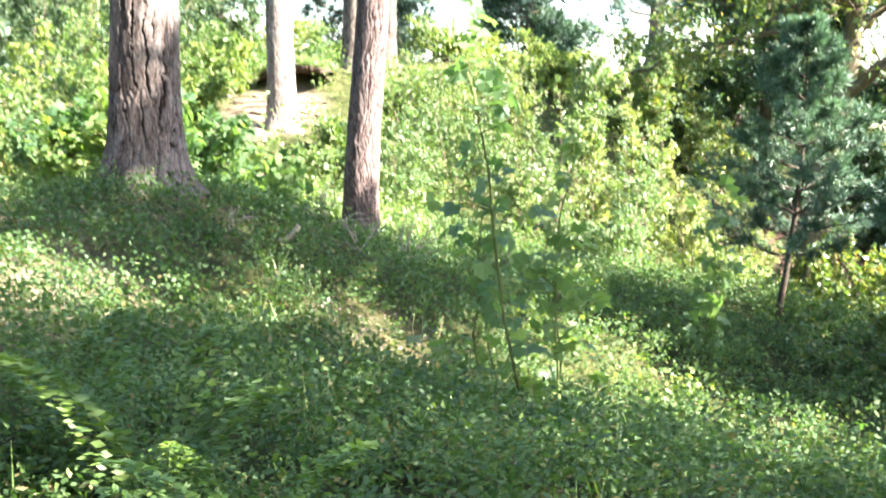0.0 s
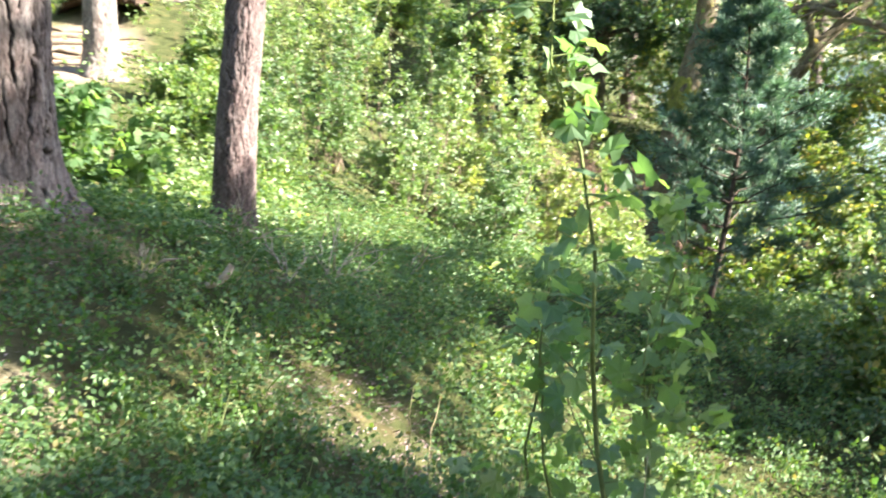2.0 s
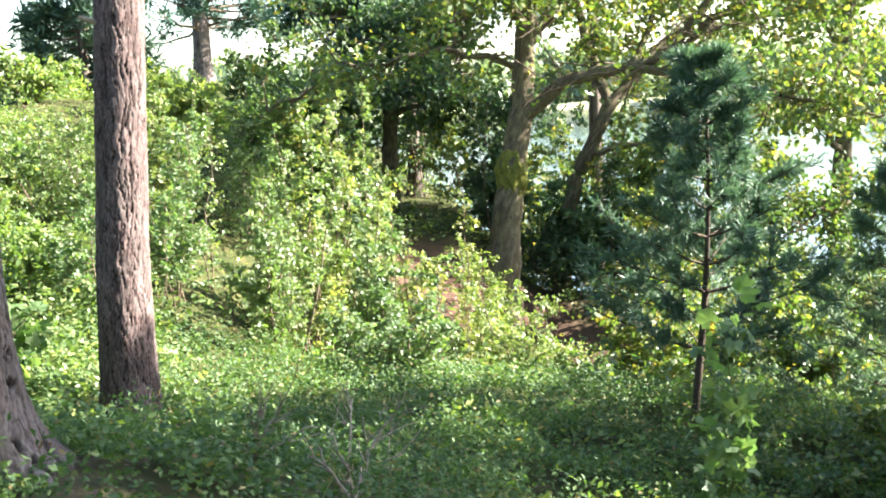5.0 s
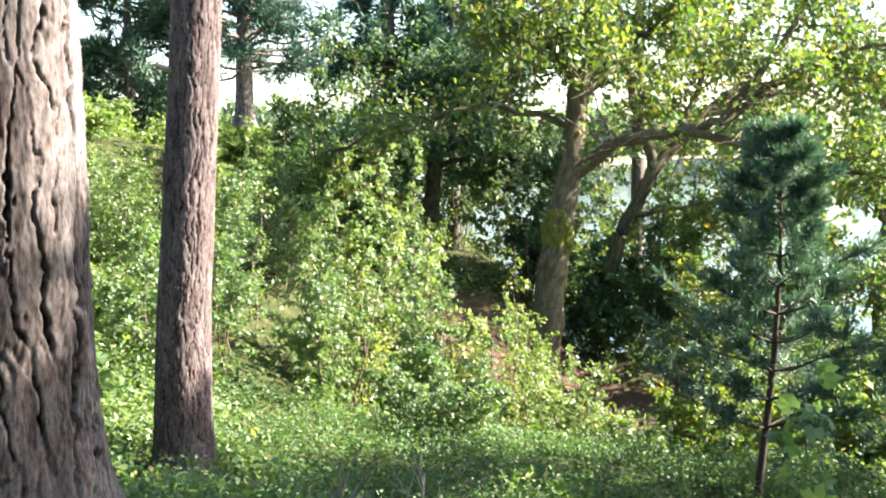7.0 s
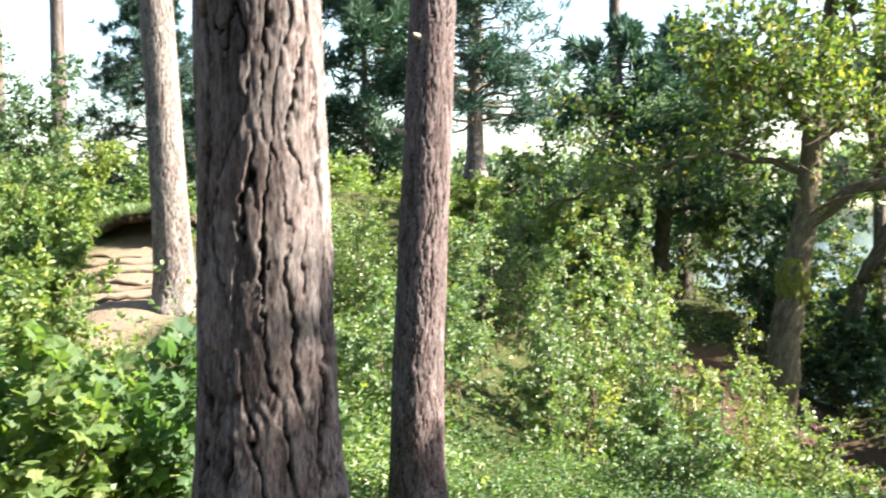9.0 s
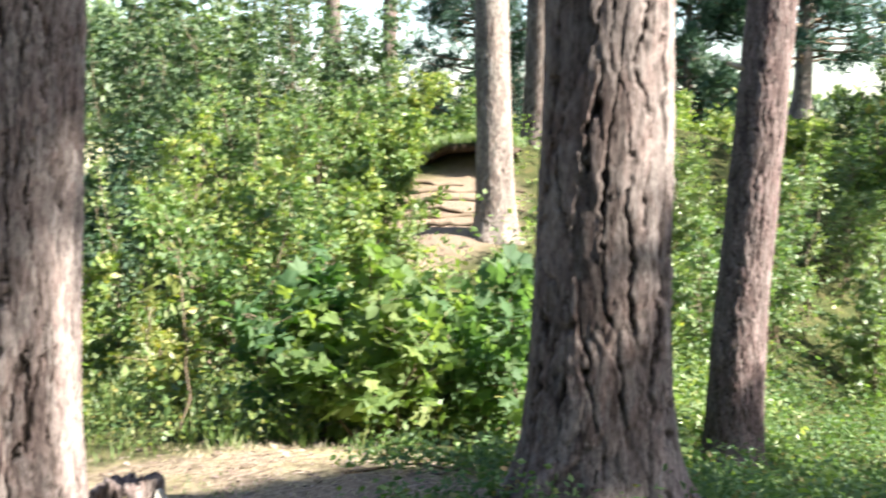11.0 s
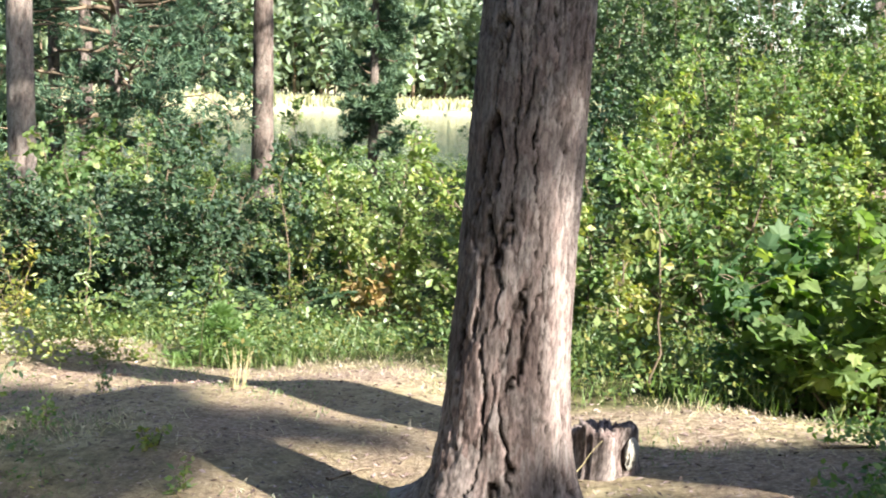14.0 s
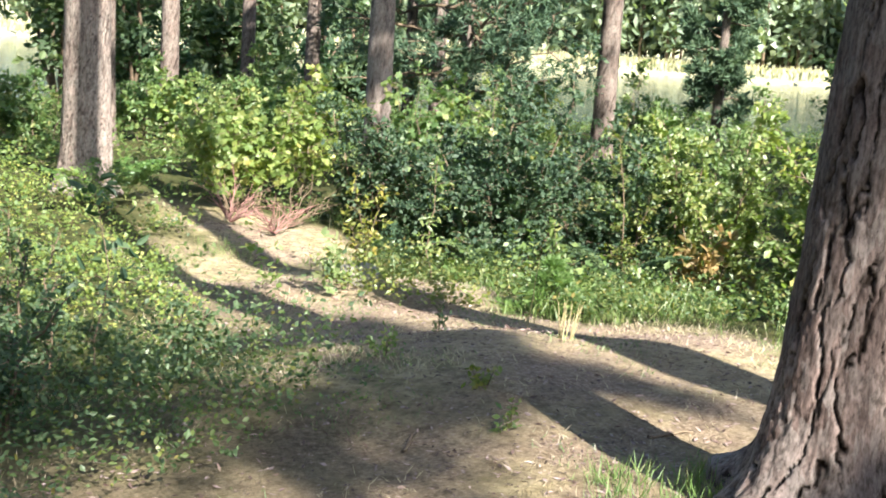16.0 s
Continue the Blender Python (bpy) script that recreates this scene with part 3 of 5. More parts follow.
def leafy(name, x, y, height, spread, label, category, mat, seed, stems=5, twigs=14, leaves=16, leaf=0.06, aspect=0.6, lean=(0, 0), low=0.2, group="", stem_r=0.010, stem_mat=None, fan=0.45, top=1.0, z=None, droop=0.0, maple=False):
    """A shrub or sapling: stems, twigs along them and leaves along the twigs."""
    r = np.random.default_rng(seed)
    t = thing_at(name, x, y, label, category, group, z)
    stem_lines, twig_lines, pts, dirs = [], [], [], []
    for k in range(stems):
        a = r.uniform(0, 2 * np.pi)
        out = spread * r.uniform(0.1, 1.0) * (0.35 if stems < 3 else 1.0)
        h = height * (r.uniform(0.34, 0.92) if k else 1.0)
        foot = np.array([math.cos(a), math.sin(a), 0]) * (0.0 if stems < 3 else min(0.25, spread * 0.25) * r.uniform(0, 1))
        foot[2] = -0.04
        end = np.array([math.cos(a) * out + lean[0] * h, math.sin(a) * out + lean[1] * h, h])
        line = bend(foot, end, r, 0.07, -0.08 * (stems > 2), 8)
        stem_lines.append((line, np.linspace(stem_r, stem_r * 0.25, 8)))
        for j in range(twigs):
            u = low + (1 - low) * (j + r.uniform(0, 1)) / twigs
            o = np.array([np.interp(u * 7, np.arange(8), line[:, i]) for i in range(3)])
            reach = spread * fan * (1.15 - 0.75 * u * top) * r.uniform(0.4, 1.2)
            b = r.uniform(0, 2 * np.pi)
            e = o + np.array([math.cos(b), math.sin(b), r.uniform(-0.15, 0.7) - droop]) * reach
            tl = bend(o, e, r, 0.08, -0.03, 3)
            twig_lines.append((tl, np.linspace(stem_r * 0.35, 0.0015, 3)))
            w = r.uniform(0.15, 1.05, leaves)[:, None]
            pts.append(o + (e - o) * w + r.normal(size=(leaves, 3)) * leaf * 0.35)
            d = unit(e - o) * 0.5 + r.normal(size=(leaves, 3)) * 0.75
            d[:, 2] -= 0.1 + droop
            dirs.append(d)
    for s in stem_lines:
        v, q = tubes([s], 6)
        link("stem", np_mesh("stem", v, q, True), stem_mat or TWIG, t)
    v, q = tubes(twig_lines, 3)
    tagged(link("twig_mass", np_mesh("twig_mass", v, q, True), stem_mat or TWIG, t), kind="stuff")
    pts, dirs = np.concatenate(pts), np.concatenate(dirs)
    n = len(pts)
    ln = leaf * r.uniform(0.6, 1.25, n)
    v, q = lobed(pts, dirs, ln, r) if maple else blades(pts, dirs, ln, ln * aspect, r, fancy=leaf > 0.068)
    link("leaves", np_mesh("leaves", v, q), mat, t)
    return t


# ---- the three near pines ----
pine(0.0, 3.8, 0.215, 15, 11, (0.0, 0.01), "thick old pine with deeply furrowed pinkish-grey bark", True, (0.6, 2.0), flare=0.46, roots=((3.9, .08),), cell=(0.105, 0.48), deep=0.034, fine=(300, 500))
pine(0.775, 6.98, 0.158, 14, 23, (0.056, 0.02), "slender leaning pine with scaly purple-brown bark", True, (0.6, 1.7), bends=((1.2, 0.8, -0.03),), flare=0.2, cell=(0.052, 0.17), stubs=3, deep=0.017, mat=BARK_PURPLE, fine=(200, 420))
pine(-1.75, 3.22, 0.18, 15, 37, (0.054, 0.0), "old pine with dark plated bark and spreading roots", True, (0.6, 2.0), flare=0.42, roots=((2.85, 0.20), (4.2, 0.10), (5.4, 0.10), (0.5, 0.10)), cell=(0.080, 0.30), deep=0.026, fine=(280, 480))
pine(-1.02, 11.2, 0.175, 13, 41, (-0.035, 0.0), "pale straight pine beside the sandy path", True, (0.5, 1.8), flare=0.35, cell=(0.06, 0.14), deep=0.012, mat=BARK_PALE_LIT)

# ---- pines further off ----
for i, (x, y, rad, h, c0, sp, ln) in enumerate([
        (-4.65, 19.9, .15, 13, .55, 1.6, 0.0), (-4.33, 23.3, .17, 14, .5, 1.8, .01), (-2.5, 25, .12, 12, .5, 1.5, .03), (-.85, 15.0, .19, 13, .6, 1.6, 0), (-.42, 15.4, .16, 13, .6, 1.6, .01),
        (4.6, 29.3, .22, 12, .10, 2.3, .02), (6.5, 23, .16, 13, .6, 1.6, 0), (1.5, 23, .10, 8, .12, 1.2, 0),
        (-12.1, 15, .18, 15, .5, 2, 0), (-11.04, 5.5, .235, 16, .55, 2.4, .01), (-11.5, 9.7, .17, 15, .5, 1.8, 0), (-18.9, 11.1, .17, 15, .5, 1.8, 0), (-15.8, 11.9, .13, 14, .5, 1.6, .01),
        (-16.5, 8.6, .14, 14, .5, 1.7, 0), (-21, 14.2, .15, 15, .5, 1.8, 0), (-17, 15.9, .14, 15, .5, 1.8, 0), (-14.5, 12.9, .10, 13, .5, 1.5, 0), (-18, 4.9, .17, 15, .5, 1.8, 0), (-25, 9.4, .18, 15, .5, 2, 0),
        (5.6, 19.5, .12, 4.6, .6, 1.0, 0), (7.0, 20.4, .13, 4.8, .6, 1.0, 0), (10.5, 20, .15, 13, .6, 1.6, 0)]):
    # sunlit trunks get the lighter bark colour, the rest the shaded one
    pine(x, y, rad, h, 100 + i, (ln, 0), mat=BARK_PALE_LIT if rad > .2 or -11.6 < x < -11 else None, fine=(96, 260) if rad > .23 else None, crown=(c0, sp), dense=(6.0 if y > 25 else 3.4) if c0 < .2 else 1.0)
# pines with branches low on the stem
for i, (x, y, h, sp) in enumerate([(-10.9, 16.4, 5.8, .62), (-12.9, 12.6, 8, 2.0), (-3.2, 29, 7, 1.8)]):
    pine(x, y, 0.09, h, 150 + i, label="young dark green pine with low branches", crown=(.15, sp), dense=2.2 if sp < 1 else 4.2, needle=0.16)

# unseen pines added behind the walker and sunward, crowns placed to shade the clearing:
# x, y, tip height, crown foot, crown spread, density, lean
for i, (x, y, tip, low, sp, dn) in enumerate([(11.9, -2.4, 12.8, 9.2, 1.95, 1.15), (11.7, -3.0, 15.6, 11.2, 2.3, 1.25), (9.95, -1.4, 6.5, 0.0, 3.6, 3.0), (10.75, 2.05, 7.75, 6.1, 1.75, 1.8), (10.2, 4.3, 6.9, 3.4, 1.1, 1.3), (13.3, -.2, 10.5, 8.8, .7, 1.2), (14.1, -.55, 13.6, 12.3, .50, .8), (9.3, 4.8, 3.6, .2, 1.4, 2.4)]):
    foot = gz1(x, y)
    pine(x, y, 0.17 if sp > 1 else 0.12, tip - foot, 170 + i, crown=((low - foot) / (tip - foot), sp), dense=dn * 0.62, clump=46)


# unseen pines added behind the walker to cut skylight on trunks and clearing
for i, (x, y, h, sp) in enumerate([(-11, -3.0, 10, 2.4), (-8.5, -5.5, 11, 2.5), (-6.0, -3.6, 9, 2.2), (-4.2, -6.5, 11, 2.5), (-1.8, -4.8, 9, 2.2), (.6, -7.2, 11, 2.5), (2.6, -6.6, 9, 2.2), (5.0, -8.0, 11, 2.5), (6.0, -5.4, 9, 2.0), (-13.5, -.2, 10, 2.4), (-9.0, -.8, 8, 1.8), (-6.5, -8.5, 12, 2.6)]):
    pine(x, y, 0.17, h, 190 + i, crown=(.12, sp), dense=1.7, needle=0.5)


# ---- oak above the hollow ----
def oak(x, y, seed, trunk, trunk_r, limbs, twig_n, leaf_n, spread, label, mat, moss=True, leaf=0.11):
    r = np.random.default_rng(seed)
    t = thing_at("oak_tree", x, y, label, "oak tree", "oaks")
    tr = np.array(trunk, float)
    s = np.linspace(0, len(tr) - 1, 60)
    line = np.stack([np.interp(s, np.arange(len(tr)), tr[:, i]) for i in range(3)], -1)
    rad = np.interp(s, np.arange(len(tr)), trunk_r) * (1 + 0.06 * np.sin(s * 9) + 0.03 * r.normal(size=60))
    v, q = tubes([(line, rad)], 28)
    v = v + r.normal(size=v.shape) * 0.008
    me = np_mesh("trunk", v, q, True)
    put_attr(me, "plate", np.clip(r.uniform(0.2, 1.1, len(v)), 0, 1))
    link("trunk", me, BARK_OAK, t)
    ends = []
    for pts, r0 in limbs:
        p = np.array(pts, float)
        k = np.linspace(0, len(p) - 1, 4 * len(p))
        ln = np.stack([np.interp(k, np.arange(len(p)), p[:, i]) for i in range(3)], -1)
        ln[1:-1] += r.normal(size=(len(ln) - 2, 3)) * 0.03
        v, q = tubes([(ln, np.linspace(r0, r0 * 0.3, len(ln)))], 10)
        me = np_mesh("limb", v, q, True)
        put_attr(me, "plate", np.clip(r.uniform(0.2, 1.1, len(v)), 0, 1))
        link("limb", me, BARK_OAK, t)
        ends.append(ln)
    if moss:
        bm = bmesh.new()
        bmesh.ops.create_icosphere(bm, subdivisions=4, radius=1)
        for vert in bm.verts:
            vert.co *= 1 + 0.28 * noise.noise(vert.co * 3.0)
            vert.co = Vector((vert.co.x * 0.20, vert.co.y * 0.21, vert.co.z * 0.34)) + Vector(line[24])
        part("moss", bm, MOSS, t, "yellow-green moss cushion on the bark")
    lines, pts, dirs = [], [], []
    for _ in range(twig_n):
        ln = ends[r.integers(len(ends))]
        o = ln[int(len(ln) * r.uniform(0.15, 0.999))]
        d = r.normal(size=3) * np.array([1, 1, 0.6])
        e = o + unit(d) * spread * r.uniform(0.35, 1.0)
        tl = bend(o, e, r, 0.12, -0.02, 6)
        lines.append((tl, np.linspace(0.016, 0.003, 6)))
        for _ in range(3):
            w = tl[r.integers(2, 6)]
            e2 = w + unit(r.normal(size=3) * np.array([1, 1, .5])) * spread * r.uniform(0.15, 0.4)
            lines.append((bend(w, e2, r, 0.1, 0, 4), np.linspace(0.006, 0.002, 4)))
            u = r.uniform(0.2, 1.05, leaf_n)[:, None]
            pts.append(w + (e2 - w) * u + r.normal(size=(leaf_n, 3)) * leaf * 0.9)
            dd = r.normal(size=(leaf_n, 3))
            dd[:, 2] -= 0.2
            dirs.append(dd)
    v, q = tubes(lines, 4)
    tagged(link("twig_mass", np_mesh("twig_mass", v, q, True), TWIG, t), kind="stuff")
    pts, dirs = np.concatenate(pts), np.concatenate(dirs)
    if moss:
        keep = ~((pts[:, 2] < 4.3) & (pts[:, 1] < 0.6) & (pts[:, 0] > -0.9) & (pts[:, 0] < 2.6)) | (r.uniform(0, 1, len(pts)) < 0.12)
        pts, dirs = pts[keep], dirs[keep]
    ll = leaf * r.uniform(0.6, 1.2, len(pts))
    v, q = blades(pts, dirs, ll, ll * 0.6, r)
    link("crown", np_mesh("crown", v, q), mat, t, "sunlit yellow-green oak leaves")
    return t


oak(6.05, 14.05, 51, [(0, 0, -.3), (.02, 0, .5), (.1, 0, 1.6), (.22, 0, 2.35), (.40, .05, 3.1), (.52, .1, 4.2), (.72, .1, 5.2), (.9, .2, 7.0)], [.30, .20, .19, .17, .145, .12, .10, .04],
    [([(.38, 0, 3.0), (.9, -.4, 3.45), (1.5, -.7, 3.55), (2.0, -.9, 3.65), (2.6, -1.2, 4.5), (3.0, -1.3, 5.3)], .10),
     ([(1.5, -.7, 3.55), (2.3, -1.3, 3.35), (3.2, -1.8, 3.1), (4.2, -2.2, 2.8)], .06), ([(.5, .1, 4.2), (-.1, -.5, 4.6), (-.5, -.8, 4.9), (-.9, -.9, 4.8)], .06),
     ([(.5, .1, 3.9), (1.3, .5, 4.5), (2.2, .8, 5.2), (3.2, .8, 6.2)], .07), ([(.7, .1, 5.2), (1.0, -.5, 6.0), (1.3, -.8, 6.8)], .06), ([(.45, .1, 3.6), (-.5, .6, 3.9), (-1.7, 1.0, 3.7), (-2.7, 1.2, 3.2)], .05),
     ([(2.0, -.9, 3.65), (3.0, -1.0, 4.3), (4.2, -1.2, 4.7), (5.4, -1.3, 4.6)], .05)],
    225, 34, 1.4, "mossy oak with a crooked limb above the brown slope", LEAF_OAK)
oak(8.3, 17.0, 52, [(0, 0, -.3), (0, 0, .8), (.3, 0, 1.8), (.9, 0, 2.9), (1.8, 0, 3.8), (2.8, 0, 4.5)], [.17, .13, .115, .10, .08, .05],
    [([(.9, 0, 2.9), (.6, .2, 4.2), (.4, .3, 5.6), (.2, .3, 6.6)], .09), ([(1.8, 0, 3.8), (3.0, -.4, 4.2), (4.4, -.6, 4.4), (5.8, -.6, 4.0)], .07), ([(1.4, 0, 3.4), (2.2, .5, 4.8), (3.0, .8, 6.0)], .06), ([(.5, 0, 2.2), (1.6, -.8, 2.4), (2.8, -1.4, 2.2)], .05)],
    125, 34, 1.45, "leaning oak with a dark forked trunk", LEAF_OAK, False)
oak(6.0, 18.6, 53, [(0, 0, -.3), (0, 0, 1), (.1, 0, 2.2), (.2, 0, 3.0)], [.16, .13, .11, .06],
    [([(.1, 0, 1.8), (-.8, -.5, 2.1), (-1.7, -.8, 2.0)], .05), ([(.1, 0, 2.8), (1.2, -.5, 3.3), (2.4, -.8, 3.4)], .05), ([(.1, 0, 1.6), (.8, -.8, 1.9), (1.6, -1.4, 1.8)], .05), ([(.2, 0, 2.6), (-.6, .2, 3.2), (-1.2, .2, 3.3)], .05), ([(.2, 0, 2.8), (1.0, .2, 3.4), (1.6, .2, 3.6)], .05)],
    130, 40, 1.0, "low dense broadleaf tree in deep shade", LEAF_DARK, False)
oak(12.5, 15.5, 54, [(0, 0, -.3), (0, 0, 1), (.1, 0, 2.5), (.2, 0, 5.2)], [.2, .16, .14, .06],
    [([(.1, 0, 2.2), (-.8, -.5, 2.8), (-2.0, -.8, 3.2)], .06), ([(.1, 0, 2.8), (1.2, -.5, 3.6), (2.4, -.8, 4.4)], .05), ([(.1, 0, 1.4), (-.8, -.8, 1.5), (-1.8, -1.2, 1.2)], .05), ([(.2, 0, 3.8), (-.8, .2, 5.2), (-1.6, .2, 6.4)], .06), ([(.2, 0, 4.4), (.6, -.4, 5.8), (.8, -.6, 7)], .05)],
    110, 34, 1.4, "broadleaf tree at the edge of the lake", LEAF_OAK, False)


# ---- young pine in the hollow ----
def young_pine(x, y, height, spread, seed, label, lean=(0, 0), whorls=9, mat=None, per=13, length=0.085, tufts=9, foot=0.12):
    r = np.random.default_rng(seed)
    t = thing_at("young_pine", x, y, label, "pine sapling", "young pines")
    line = np.array([(lean[0] * math.sin(f * 2.2), lean[1] * f, height * f - 0.05) for f in np.linspace(0, 1, 14)])
    v, q = tubes([(line, np.linspace(0.03 * height / 2.5, 0.004, 14))], 8)
    link("stem", np_mesh("stem", v, q, True), DARKTWIG, t, "thin dark brown stem")
    lines, cs, outs = [], [], []
    for k in range(whorls):
        f = foot + (0.95 - foot) * k / (whorls - 1)
        o = np.array([np.interp(f * 13, np.arange(14), line[:, i]) for i in range(3)])
        a0 = r.uniform(0, 6.28)
        for b in range(6):
            a = a0 + b * 1.047 + r.normal() * 0.2
            reach = spread * (1.08 - f) * r.uniform(0.6, 1.15)
            e = o + np.array([math.cos(a) * reach, math.sin(a) * reach, reach * (0.25 + 0.35 * f)])
            lines.append((bend(o, e, r, 0.05, 0.03, 5), np.linspace(0.009, 0.003, 5)))
            ends = [(o, e)]
            for _ in range(3):
                u = o + (e - o) * r.uniform(0.4, 0.85)
                e2 = u + (unit(e - o) + r.normal(size=3) * 0.5) * reach * 0.35
                lines.append((bend(u, e2, r, 0.05, 0, 4), np.linspace(0.005, 0.002, 4)))
                ends.append((u, e2))
            for u, w in ends:
                for g in range(tufts):
                    cs.append(u + (w - u) * (0.2 + 0.8 * (g + 0.5) / tufts))
                    outs.append(w - u)
    v, q = tubes(lines, 4)
    tagged(link("limb_mass", np_mesh("limb_mass", v, q, True), DARKTWIG, t), kind="stuff")
    v, q = needle_tufts(np.array(cs), np.array(outs), r, per, length, length * 0.11)
    link("needles", np_mesh("needles", v, q), mat or NEEDLE_BLUE, t, "soft blue-green needles")
    return t


young_pine(4.45, 6.75, 2.65, 0.98, 61, "slim blue-green pine sapling with a bent dark stem", (0.16, 0.0), whorls=11, per=12, length=0.10, tufts=7, foot=.24)
young_pine(6.75, 7.3, 2.7, 0.95, 62, "dense young pine in the shaded hollow", whorls=11, per=12, length=0.10, tufts=7, foot=.1)
young_pine(-5.0, 5.7, 0.40, 0.34, 63, "knee-high light green pine seedling at the edge of the clearing", whorls=4, tufts=5, mat=LEAF_FERN, per=8, length=0.07)

# ---- saplings beside the walk ----
SAP = "thin maple sapling with large soft green lobed leaves"
leafy("maple_sapling", 2.55, 1.62, 2.05, 0.42, SAP, "sapling", SAP_LEAF, 71, stems=1, twigs=22, leaves=4, leaf=0.09, low=0.22, group="saplings", stem_r=0.011, fan=0.72, lean=(-.16, -.06), stem_mat=GREENSTEM, maple=True)
leafy("maple_sapling", 2.72, 1.80, 1.45, 0.45, SAP, "sapling", SAP_LEAF, 72, stems=2, twigs=14, leaves=4, leaf=0.085, low=0.18, group="saplings", stem_r=0.009, fan=0.75, stem_mat=GREENSTEM, maple=True)
leafy("maple_sapling", 2.40, 1.95, 1.15, 0.40, SAP, "sapling", SAP_LEAF, 73, stems=2, twigs=12, leaves=4, leaf=0.085, low=0.2, group="saplings", stem_r=0.008, fan=0.75, stem_mat=GREENSTEM, maple=True)
leafy("maple_sapling", 3.75, 5.2, 1.3, 0.34, "thin maple sapling with yellowing leaves", "sapling", SAP_LEAF, 75, stems=2, twigs=12, leaves=5, leaf=0.10, low=0.2, group="saplings", stem_r=0.008, fan=0.7, stem_mat=GREENSTEM, maple=True)

